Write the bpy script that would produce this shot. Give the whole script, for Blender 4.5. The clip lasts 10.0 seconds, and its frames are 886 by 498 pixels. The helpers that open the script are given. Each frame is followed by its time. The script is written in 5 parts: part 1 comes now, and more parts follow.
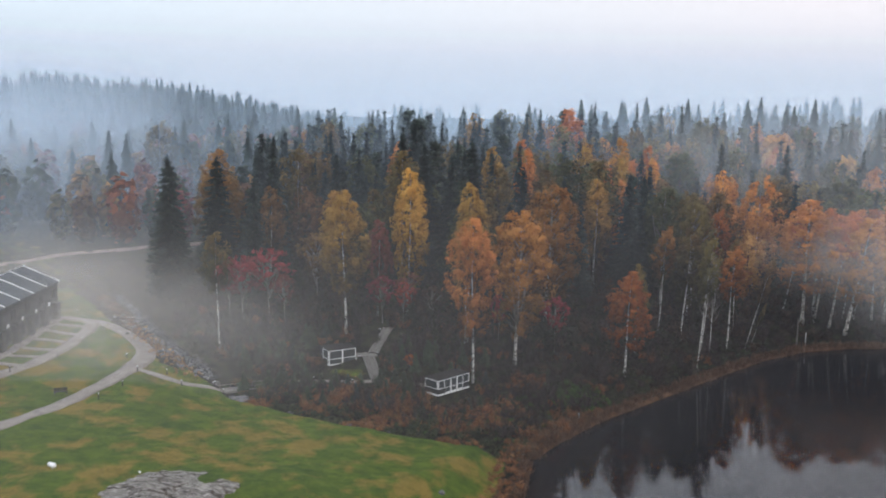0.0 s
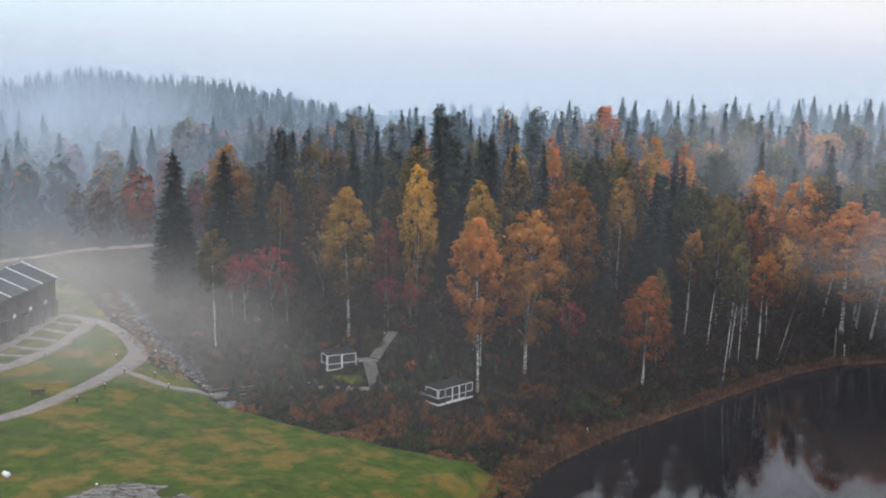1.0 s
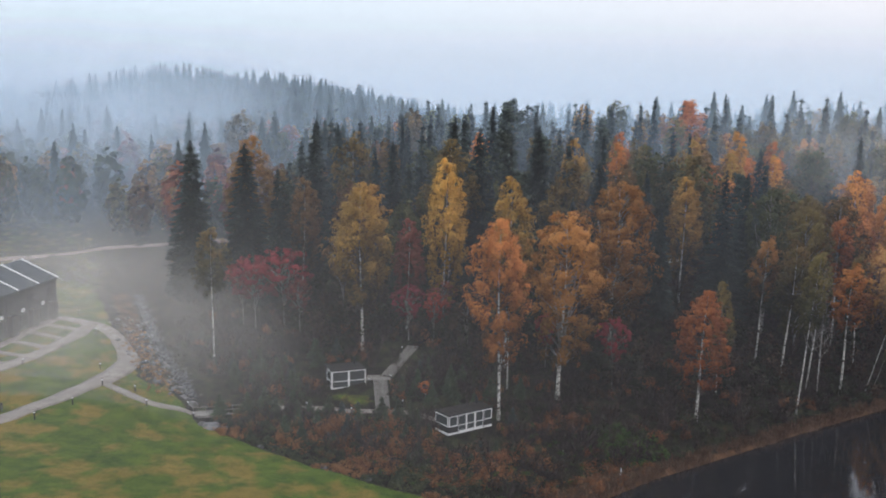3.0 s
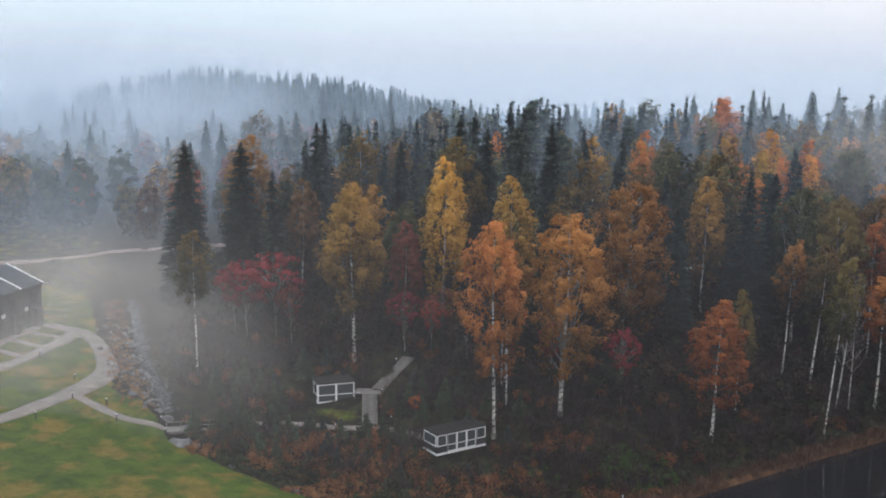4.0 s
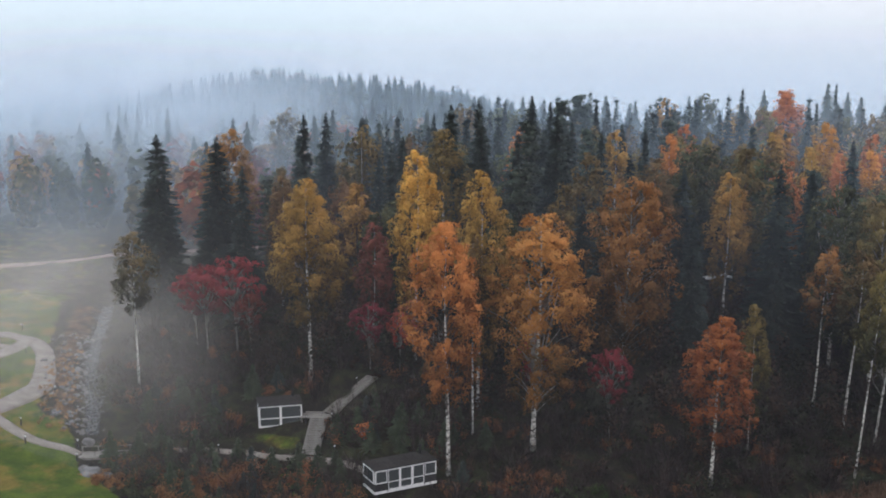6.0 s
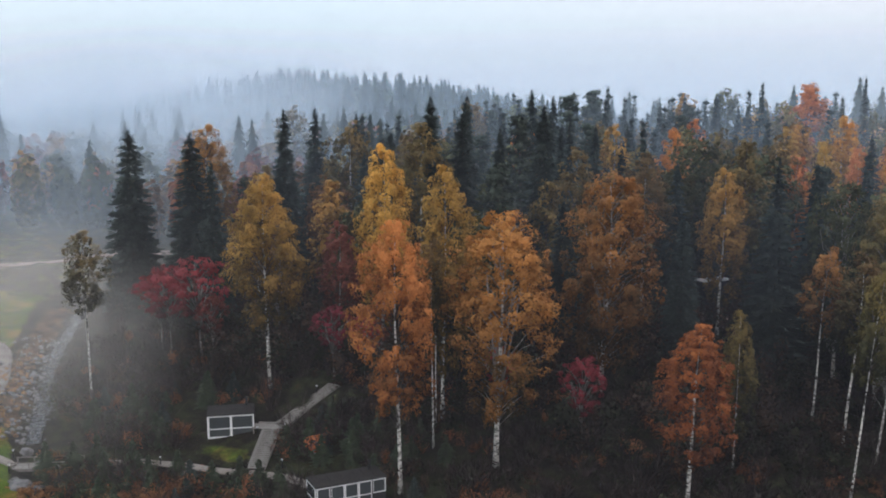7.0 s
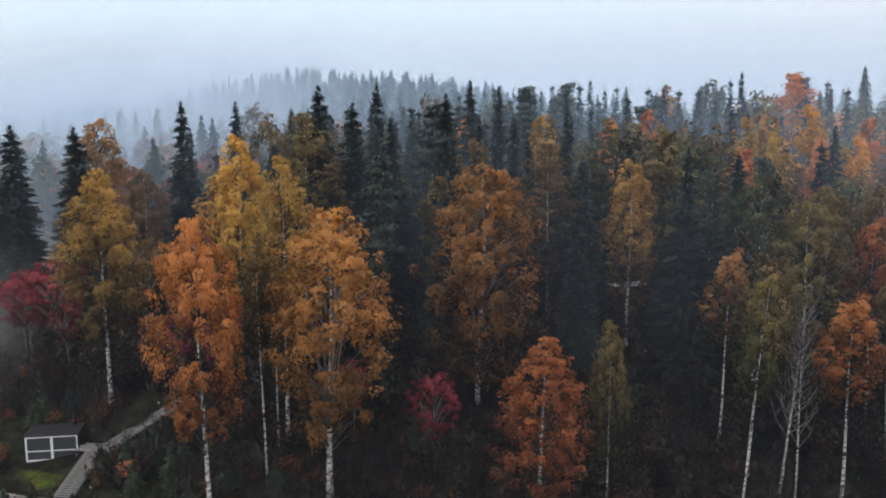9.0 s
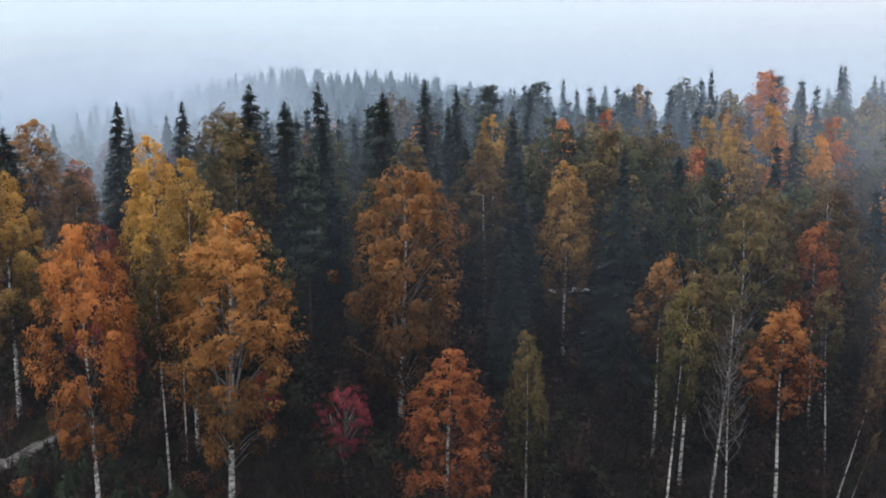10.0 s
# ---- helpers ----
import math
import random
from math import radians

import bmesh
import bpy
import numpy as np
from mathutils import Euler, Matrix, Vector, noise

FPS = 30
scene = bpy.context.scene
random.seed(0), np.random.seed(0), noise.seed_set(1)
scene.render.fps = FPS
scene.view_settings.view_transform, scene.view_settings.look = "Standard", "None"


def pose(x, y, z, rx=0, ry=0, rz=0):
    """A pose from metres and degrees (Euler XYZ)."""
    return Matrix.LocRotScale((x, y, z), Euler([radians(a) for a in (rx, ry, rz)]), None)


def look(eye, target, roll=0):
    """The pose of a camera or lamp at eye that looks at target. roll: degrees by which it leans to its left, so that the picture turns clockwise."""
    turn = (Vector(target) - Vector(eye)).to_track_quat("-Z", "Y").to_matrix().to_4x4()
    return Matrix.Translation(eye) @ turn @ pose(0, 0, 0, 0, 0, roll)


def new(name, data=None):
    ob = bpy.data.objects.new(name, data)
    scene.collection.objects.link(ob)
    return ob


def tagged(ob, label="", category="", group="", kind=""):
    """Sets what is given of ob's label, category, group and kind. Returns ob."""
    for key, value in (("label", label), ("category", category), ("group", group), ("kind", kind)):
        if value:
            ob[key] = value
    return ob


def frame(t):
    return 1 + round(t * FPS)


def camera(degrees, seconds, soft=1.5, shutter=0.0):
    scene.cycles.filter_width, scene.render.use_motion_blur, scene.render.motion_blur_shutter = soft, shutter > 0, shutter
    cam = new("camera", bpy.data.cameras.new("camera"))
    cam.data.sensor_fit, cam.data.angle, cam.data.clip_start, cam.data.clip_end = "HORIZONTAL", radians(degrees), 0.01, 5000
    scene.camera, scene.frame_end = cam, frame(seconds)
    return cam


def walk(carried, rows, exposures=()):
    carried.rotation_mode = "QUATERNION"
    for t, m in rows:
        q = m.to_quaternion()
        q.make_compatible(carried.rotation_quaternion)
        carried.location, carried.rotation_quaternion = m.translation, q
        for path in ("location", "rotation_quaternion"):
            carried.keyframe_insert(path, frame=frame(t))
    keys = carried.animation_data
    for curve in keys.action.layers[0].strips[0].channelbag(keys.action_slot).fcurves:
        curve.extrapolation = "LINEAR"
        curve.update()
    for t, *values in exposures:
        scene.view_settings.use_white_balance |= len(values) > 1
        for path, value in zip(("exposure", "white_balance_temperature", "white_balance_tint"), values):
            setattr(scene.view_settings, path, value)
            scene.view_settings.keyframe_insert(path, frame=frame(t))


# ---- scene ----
cam = camera(48.7, 10.0, soft=1.9)
PATH = [
    (0, (0.493, -1.523, 48.858), (0.472, 0.452, 48.543), 0.8),
    (0.5, (4.361, 2.629, 48.309), (4.286, 4.603, 47.994), 0.9),
    (1, (7.846, 7.048, 47.824), (7.713, 9.018, 47.507), 1.0),
    (1.5, (11.019, 11.807, 47.277), (10.828, 13.773, 46.959), 0.9),
    (2, (13.516, 16.597, 46.751), (13.27, 18.556, 46.433), 1.0),
    (2.5, (15.491, 21.551, 46.158), (15.194, 23.503, 45.839), 1.1),
    (4, (22.67, 36.827, 44.38), (22.228, 38.752, 44.068), 0.7),
    (4.5, (25.459, 41.876, 43.759), (24.97, 43.791, 43.449), 0.5),
    (5, (28.341, 46.806, 43.152), (27.806, 48.708, 42.846), 0.4),
    (5.5, (30.944, 51.381, 42.603), (30.364, 53.271, 42.299), 0.3),
    (7, (39.445, 65.932, 40.786), (38.732, 67.777, 40.486), -0.1),
    (7.5, (42.743, 70.803, 40.132), (42.005, 72.637, 39.834), -0.3),
    (8, (46.038, 75.326, 39.554), (45.279, 77.152, 39.256), -0.4),
    (8.5, (49.648, 79.801, 39.092), (48.861, 81.615, 38.795), -0.6),
    (9, (53.354, 84.039, 38.855), (52.547, 85.845, 38.561), -0.7),
    (9.5, (56.457, 87.663, 38.788), (55.648, 89.468, 38.492), -0.7),
    (10, (58.738, 91.025, 38.694), (57.928, 92.829, 38.4), -0.8),
]
walk(cam, [(t, look(eye, target, roll)) for t, eye, target, roll in PATH])

# ---- world and light: a bright overcast morning ----
world = bpy.data.worlds.new("overcast")
scene.world = world
world.use_nodes = True
wn, wl = world.node_tree.nodes, world.node_tree.links
wn.clear()
w_out, w_bg, w_sky = wn.new("ShaderNodeOutputWorld"), wn.new("ShaderNodeBackground"), wn.new("ShaderNodeTexSky")
w_sky.sky_type, w_sky.sun_disc = "NISHITA", False
w_sky.sun_elevation, w_sky.sun_rotation, w_sky.dust_density, w_sky.air_density = radians(24), radians(200), 4.0, 1.5
w_scale = wn.new("ShaderNodeMix")
w_scale.data_type, w_scale.blend_type = "RGBA", "MULTIPLY"
w_scale.inputs[0].default_value = 1.0
w_scale.inputs[7].default_value = (0.12, 0.12, 0.12, 1)
w_co, w_sep, w_ramp = wn.new("ShaderNodeTexCoord"), wn.new("ShaderNodeSeparateXYZ"), wn.new("ShaderNodeValToRGB")
w_ramp.color_ramp.elements[0].position, w_ramp.color_ramp.elements[0].color = 0.0, (0.97, 0.94, 1.01, 1)
w_ramp.color_ramp.elements[1].position, w_ramp.color_ramp.elements[1].color = 0.20, (0.93, 0.98, 1.075, 1)
w_top = w_ramp.color_ramp.elements.new(1.0)
w_top.color = (1.5, 1.5, 1.66, 1)
w_mix = wn.new("ShaderNodeMix")
w_mix.data_type = "RGBA"
w_mix.inputs[0].default_value = 0.88
wl.new(w_co.outputs["Generated"], w_sep.inputs[0])
wl.new(w_sep.outputs["Z"], w_ramp.inputs[0])
wl.new(w_sky.outputs[0], w_scale.inputs[6])
wl.new(w_scale.outputs[2], w_mix.inputs[6])
# the cloud is bluer in the west and paler in the east
w_side, w_tone = wn.new("ShaderNodeValToRGB"), wn.new("ShaderNodeMix")
w_side.color_ramp.elements[0].position, w_side.color_ramp.elements[0].color = 0.12, (0.85, 1.0, 1.05, 1)
w_side.color_ramp.elements[1].position, w_side.color_ramp.elements[1].color = 0.6, (1.04, 1.0, 0.99, 1)
w_tone.data_type, w_tone.blend_type = "RGBA", "MULTIPLY"
w_tone.inputs[0].default_value = 1.0
w_turn = wn.new("ShaderNodeMath")
w_turn.operation = "MULTIPLY_ADD"
w_turn.inputs[1].default_value, w_turn.inputs[2].default_value = 0.6, 0.4
wl.new(w_sep.outputs["X"], w_turn.inputs[0])
wl.new(w_turn.outputs[0], w_side.inputs[0])
wl.new(w_ramp.outputs[0], w_tone.inputs[6])
wl.new(w_side.outputs[0], w_tone.inputs[7])
wl.new(w_tone.outputs[2], w_mix.inputs[7])
wl.new(w_mix.outputs[2], w_bg.inputs[0])
w_bg.inputs[1].default_value = 1.05
wl.new(w_bg.outputs[0], w_out.inputs[0])
sun = new("sun", bpy.data.lights.new("sun", "SUN"))
sun.data.energy, sun.data.angle, sun.data.color = 0.4, radians(40), (1.0, 0.96, 0.9)
sun.matrix_world = look((0, 0, 100), (30, 80, 0))

# ---- materials ----
def material(name, rough=0.8):
    m = bpy.data.materials.new(name)
    m.use_nodes = True
    b = m.node_tree.nodes["Principled BSDF"]
    b.inputs["Roughness"].default_value = rough
    b.inputs["Specular IOR Level"].default_value = 0.25
    return m, m.node_tree.nodes, m.node_tree.links, b


def rgba(c):
    return (c[0], c[1], c[2], 1)


def noise_node(n, l, scale, detail=4, rough=0.6, kind="Object"):
    co, t = n.new("ShaderNodeTexCoord"), n.new("ShaderNodeTexNoise")
    t.inputs["Scale"].default_value, t.inputs["Detail"].default_value, t.inputs["Roughness"].default_value = scale, detail, rough
    l.new(co.outputs[kind], t.inputs["Vector"])
    return t


def ramp_node(n, l, source, stops):
    r = n.new("ShaderNodeValToRGB")
    e = r.color_ramp.elements
    e[0].position, e[0].color = stops[0][0], rgba(stops[0][1])
    e[1].position, e[1].color = stops[-1][0], rgba(stops[-1][1])
    for p, c in stops[1:-1]:
        e.new(p).color = rgba(c)
    l.new(source, r.inputs[0])
    return r


def mix_node(n, l, a, b, fac, blend="MIX"):
    m = n.new("ShaderNodeMix")
    m.data_type, m.blend_type = "RGBA", blend
    for socket, v in ((m.inputs[0], fac), (m.inputs[6], a), (m.inputs[7], b)):
        if isinstance(v, bpy.types.NodeSocket):
            l.new(v, socket)
        elif isinstance(v, (int, float)):
            socket.default_value = v
        else:
            socket.default_value = rgba(v)
    return m.outputs[2]


def bump_node(n, l, b, height, strength, distance=0.05):
    u = n.new("ShaderNodeBump")
    u.inputs["Strength"].default_value, u.inputs["Distance"].default_value = strength, distance
    l.new(height, u.inputs["Height"])
    l.new(u.outputs[0], b.inputs["Normal"])


def surface(name, dark, light, scale=3.0, rough=0.8, bump=0.3, fine=40.0, metal=0.0):
    """A plain surface with stains at one scale and grain at another."""
    m, n, l, b = material(name, rough)
    a, f = noise_node(n, l, scale), noise_node(n, l, fine, 3)
    c = ramp_node(n, l, a.outputs[0], [(0.3, dark), (0.7, light)])
    g = mix_node(n, l, c.outputs[0], [v * 0.6 for v in dark], f.outputs[0], "MIX")
    half = mix_node(n, l, c.outputs[0], g, 0.35)
    l.new(half, b.inputs["Base Color"])
    b.inputs["Metallic"].default_value = metal
    bump_node(n, l, b, f.outputs[0], bump)
    return m


def attribute(n, name):
    a = n.new("ShaderNodeAttribute")
    a.attribute_name = name
    return a.outputs["Fac"]


def leaf_material(name, dark, mid, light, back=0.35):
    """Leaves: each leaf its own tone, the tree a little its own, and light that shines through."""
    m, n, l, b = material(name, 0.65)
    geo, info = n.new("ShaderNodeNewGeometry"), n.new("ShaderNodeObjectInfo")
    blot = noise_node(n, l, 0.45, 3)
    tone = n.new("ShaderNodeMath")
    tone.operation = "MULTIPLY_ADD"
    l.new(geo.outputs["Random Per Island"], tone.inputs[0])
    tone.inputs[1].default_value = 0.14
    # adds the crown attribute: leaf turning plus shade painted into the colour
    tone_and_shade = n.new("ShaderNodeMath")
    tone_and_shade.operation = "ADD"
    l.new(blot.outputs[0], tone_and_shade.inputs[0])
    l.new(attribute(n, "tone_and_shade"), tone_and_shade.inputs[1])
    l.new(tone_and_shade.outputs[0], tone.inputs[2])
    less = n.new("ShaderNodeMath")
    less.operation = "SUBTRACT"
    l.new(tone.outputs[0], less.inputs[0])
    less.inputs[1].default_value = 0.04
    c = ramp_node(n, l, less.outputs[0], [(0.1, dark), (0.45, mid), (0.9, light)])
    shift = n.new("ShaderNodeHueSaturation")
    span = n.new("ShaderNodeMapRange")
    span.inputs[3].default_value, span.inputs[4].default_value = 0.485, 0.515
    val = n.new("ShaderNodeMapRange")
    val.inputs[3].default_value, val.inputs[4].default_value = 0.8, 1.2
    l.new(info.outputs["Random"], span.inputs[0])
    l.new(info.outputs["Random"], val.inputs[0])
    l.new(span.outputs[0], shift.inputs["Hue"])
    l.new(val.outputs[0], shift.inputs["Value"])
    l.new(c.outputs[0], shift.inputs["Color"])
    l.new(shift.outputs[0], b.inputs["Base Color"])
    t, x = n.new("ShaderNodeBsdfTranslucent"), n.new("ShaderNodeMixShader")
    l.new(shift.outputs[0], t.inputs[0])
    x.inputs[0].default_value = back
    l.new(b.outputs[0], x.inputs[1])
    l.new(t.outputs[0], x.inputs[2])
    l.new(x.outputs[0], n["Material Output"].inputs[0])
    return m


LEAF = {
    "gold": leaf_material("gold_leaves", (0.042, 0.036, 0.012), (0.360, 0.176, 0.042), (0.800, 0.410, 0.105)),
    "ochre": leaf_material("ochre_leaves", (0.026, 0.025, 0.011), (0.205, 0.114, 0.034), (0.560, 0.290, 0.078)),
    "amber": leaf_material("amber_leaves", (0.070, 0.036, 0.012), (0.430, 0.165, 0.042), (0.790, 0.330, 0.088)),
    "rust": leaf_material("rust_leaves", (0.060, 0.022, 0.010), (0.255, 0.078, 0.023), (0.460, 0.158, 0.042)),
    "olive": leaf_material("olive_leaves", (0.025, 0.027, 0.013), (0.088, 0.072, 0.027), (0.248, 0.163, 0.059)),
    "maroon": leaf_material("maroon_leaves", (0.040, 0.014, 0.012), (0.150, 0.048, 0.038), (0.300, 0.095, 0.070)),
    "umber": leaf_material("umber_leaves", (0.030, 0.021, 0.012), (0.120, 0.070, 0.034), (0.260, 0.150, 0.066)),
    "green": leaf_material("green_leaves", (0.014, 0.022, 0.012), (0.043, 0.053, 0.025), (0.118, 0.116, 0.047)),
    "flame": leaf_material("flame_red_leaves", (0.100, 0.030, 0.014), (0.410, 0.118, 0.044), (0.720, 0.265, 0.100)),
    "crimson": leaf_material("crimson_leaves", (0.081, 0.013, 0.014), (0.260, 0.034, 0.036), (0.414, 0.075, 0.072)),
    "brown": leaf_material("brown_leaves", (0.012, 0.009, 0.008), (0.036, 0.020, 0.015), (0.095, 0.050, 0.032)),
    "spruce": leaf_material("spruce_needles", (0.010, 0.017, 0.015), (0.023, 0.036, 0.032), (0.045, 0.062, 0.052), 0.1),
    "pine": leaf_material("pine_needles", (0.013, 0.022, 0.016), (0.034, 0.048, 0.034), (0.065, 0.085, 0.055), 0.1),
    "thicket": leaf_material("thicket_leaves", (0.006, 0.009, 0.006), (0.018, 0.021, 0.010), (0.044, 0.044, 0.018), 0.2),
    "young": leaf_material("young_spruce_needles", (0.016, 0.024, 0.013), (0.036, 0.050, 0.027), (0.070, 0.088, 0.046), 0.1),
    "twigs": leaf_material("bare_purple_twigs", (0.018, 0.012, 0.012), (0.040, 0.028, 0.026), (0.085, 0.058, 0.052), 0.1),
    "sedge": leaf_material("dry_sedge", (0.053, 0.031, 0.021), (0.126, 0.073, 0.049), (0.253, 0.157, 0.105), 0.3),
    "russet": leaf_material("russet_shrub_leaves", (0.066, 0.032, 0.014), (0.230, 0.098, 0.040), (0.420, 0.190, 0.080), 0.25),
    "fern": leaf_material("bright_fern", (0.02, 0.040, 0.010), (0.048, 0.088, 0.020), (0.095, 0.160, 0.032), 0.3),
}


def birch_bark():
    m, n, l, b = material("birch_bark", 0.7)
    co, mp, t = n.new("ShaderNodeTexCoord"), n.new("ShaderNodeMapping"), n.new("ShaderNodeTexNoise")
    mp.inputs["Scale"].default_value = (2.2, 2.2, 4.5)
    l.new(co.outputs["Object"], mp.inputs[0])
    l.new(mp.outputs[0], t.inputs["Vector"])
    t.inputs["Scale"].default_value, t.inputs["Detail"].default_value = 1.2, 5
    c = ramp_node(n, l, t.outputs[0], [(0.40, (0.03, 0.028, 0.026)), (0.50, (0.44, 0.42, 0.40)), (0.7, (0.72, 0.70, 0.66))])
    l.new(c.outputs[0], b.inputs["Base Color"])
    bump_node(n, l, b, t.outputs[0], 0.3)
    return m


BARK = birch_bark()
DARK_BARK = surface("grey_brown_bark", (0.035, 0.027, 0.022), (0.12, 0.095, 0.08), 2.0, 0.9, 0.6, 18)
TWIG_BARK = surface("brown_twig_bark", (0.045, 0.035, 0.03), (0.16, 0.14, 0.125), 2.0, 0.9, 0.4, 18)
PALE_BARK = surface("pale_grey_bark", (0.17, 0.15, 0.14), (0.36, 0.33, 0.31), 2.0, 0.9, 0.6, 18)


def ground_material():
    m, n, l, b = material("grass_and_forest_floor", 0.95)
    b.inputs["Specular IOR Level"].default_value = 0.1
    big, mid, fine = noise_node(n, l, 0.085, 3, 0.55), noise_node(n, l, 0.5, 5, 0.65), noise_node(n, l, 6.0, 4, 0.7)
    stretch = n.new("ShaderNodeMapping")
    stretch.inputs["Rotation"].default_value = (0, 0, -0.5)
    stretch.inputs["Location"].default_value = (1.6, 0.7, 0)
    stretch.inputs["Scale"].default_value = (0.21, 0.17, 0.2)
    co, streak = n.new("ShaderNodeTexCoord"), n.new("ShaderNodeTexNoise")
    l.new(co.outputs["Object"], stretch.inputs[0])
    l.new(stretch.outputs[0], streak.inputs["Vector"])
    streak.inputs["Scale"].default_value, streak.inputs["Detail"].default_value, streak.inputs["Roughness"].default_value = 1.0, 4, 0.6
    green = ramp_node(n, l, mid.outputs[0], [(0.3, (0.026, 0.055, 0.006)), (0.7, (0.088, 0.122, 0.012))])
    dry = ramp_node(n, l, mid.outputs[0], [(0.3, (0.118, 0.096, 0.016)), (0.7, (0.205, 0.142, 0.030))])
    patch = ramp_node(n, l, streak.outputs[0], [(0.48, (0, 0, 0)), (0.60, (1, 1, 1))])
    lawn = mix_node(n, l, green.outputs[0], dry.outputs[0], patch.outputs[0])
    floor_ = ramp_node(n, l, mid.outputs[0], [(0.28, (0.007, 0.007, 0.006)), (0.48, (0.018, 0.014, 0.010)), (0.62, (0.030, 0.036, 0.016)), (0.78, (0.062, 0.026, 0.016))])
    bank = ramp_node(n, l, mid.outputs[0], [(0.3, (0.055, 0.028, 0.016)), (0.7, (0.17, 0.09, 0.048))])
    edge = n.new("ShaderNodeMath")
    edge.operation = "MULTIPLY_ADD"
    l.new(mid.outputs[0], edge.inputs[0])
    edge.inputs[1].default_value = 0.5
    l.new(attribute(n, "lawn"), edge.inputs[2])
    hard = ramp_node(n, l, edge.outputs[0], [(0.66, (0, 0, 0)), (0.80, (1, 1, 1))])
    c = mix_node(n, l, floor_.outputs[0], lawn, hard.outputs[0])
    wet = n.new("ShaderNodeMath")
    wet.operation = "MULTIPLY_ADD"
    l.new(mid.outputs[0], wet.inputs[0])
    wet.inputs[1].default_value = 0.5
    l.new(attribute(n, "bank"), wet.inputs[2])
    hard2 = ramp_node(n, l, wet.outputs[0], [(0.66, (0, 0, 0)), (0.80, (1, 1, 1))])
    c = mix_node(n, l, c, bank.outputs[0], hard2.outputs[0])
    grain = ramp_node(n, l, fine.outputs[0], [(0.25, (0.55, 0.55, 0.55)), (0.75, (1.3, 1.3, 1.3))])
    l.new(mix_node(n, l, c, grain.outputs[0], 1.0, "MULTIPLY"), b.inputs["Base Color"])
    bump_node(n, l, b, fine.outputs[0], 0.8, 0.15)
    return m


def water_material():
    m, n, l, b = material("still_dark_lake_water", 0.03)
    b.inputs["Base Color"].default_value = (0.012, 0.012, 0.014, 1)
    b.inputs["IOR"].default_value, b.inputs["Specular IOR Level"].default_value = 1.33, 0.5
    t = noise_node(n, l, 0.8, 3)
    bump_node(n, l, b, t.outputs[0], 0.012, 0.05)
    return m


GROUND, WATER = ground_material(), water_material()
GRAVEL = surface("grey_gravel", (0.18, 0.155, 0.135), (0.31, 0.275, 0.245), 0.8, 0.95, 0.5, 25)
TRACK = surface("reddish_gravel_track", (0.19, 0.135, 0.12), (0.29, 0.215, 0.19), 0.5, 0.95, 0.5, 12)
PLANK = surface("weathered_grey_planks", (0.17, 0.155, 0.14), (0.30, 0.28, 0.26), 1.5, 0.85, 0.5, 22)
WHITE = surface("white_painted_frame", (0.80, 0.80, 0.80), (0.88, 0.88, 0.88), 2.0, 0.5, 0.1, 30)
CHARCOAL = surface("charcoal_painted_boards", (0.022, 0.022, 0.025), (0.045, 0.045, 0.05), 2.0, 0.7, 0.3, 25)
ROOFING = surface("brown_black_roof_felt", (0.014, 0.012, 0.011), (0.030, 0.025, 0.024), 1.0, 0.85, 0.4, 30)
SLATE = surface("slate_grey_metal_roof", (0.05, 0.06, 0.07), (0.085, 0.098, 0.11), 0.6, 0.5, 0.2, 12)
WALLGREY = surface("dark_grey_timber_cladding", (0.045, 0.048, 0.053), (0.085, 0.09, 0.098), 0.8, 0.8, 0.4, 14)


def rock_material():
    m, n, l, b = material("cracked_lichened_bedrock", 0.9)
    co, mp = n.new("ShaderNodeTexCoord"), n.new("ShaderNodeMapping")
    mp.inputs["Scale"].default_value, mp.inputs["Rotation"].default_value = (0.55, 1.5, 1.0), (0, 0, 0.4)
    l.new(co.outputs["Object"], mp.inputs[0])
    v, t = n.new("ShaderNodeTexVoronoi"), n.new("ShaderNodeTexNoise")
    v.feature, v.inputs["Scale"].default_value = "DISTANCE_TO_EDGE", 0.42
    t.inputs["Scale"].default_value, t.inputs["Detail"].default_value, t.inputs["Roughness"].default_value = 1.6, 7, 0.7
    l.new(mp.outputs[0], t.inputs["Vector"])
    warp = mix_node(n, l, mp.outputs[0], t.outputs[1], 0.9, "ADD")
    l.new(warp, v.inputs["Vector"])
    tone = ramp_node(n, l, t.outputs[0], [(0.34, (0.045, 0.040, 0.034)), (0.46, (0.16, 0.145, 0.13)), (0.60, (0.30, 0.28, 0.255)), (0.74, (0.46, 0.44, 0.41))])
    crack = ramp_node(n, l, v.outputs["Distance"], [(0.0, (0.22, 0.17, 0.13)), (0.09, (1, 1, 1))])
    l.new(mix_node(n, l, tone.outputs[0], crack.outputs[0], 1.0, "MULTIPLY"), b.inputs["Base Color"])
    bump_node(n, l, b, t.outputs[0], 1.0, 0.25)
    return m


ROCK = rock_material()
COBBLE = surface("wet_grey_cobbles", (0.022, 0.023, 0.026), (0.105, 0.107, 0.115), 0.9, 0.5, 0.6, 9)
STONE = surface("grey_stones", (0.07, 0.07, 0.07), (0.26, 0.25, 0.25), 0.9, 0.9, 0.6, 9)
BLACK = surface("black_metal", (0.015, 0.015, 0.016), (0.03, 0.03, 0.032), 3.0, 0.5, 0.1, 30)


def glass_material():
    m, n, l, b = material("dim_window_glass", 0.06)
    b.inputs["Base Color"].default_value = (0.055, 0.064, 0.068, 1)
    b.inputs["Specular IOR Level"].default_value = 0.6
    return m


GLASS = glass_material()

# ---- the shape of the land ----
LAKE_Z = 0.6
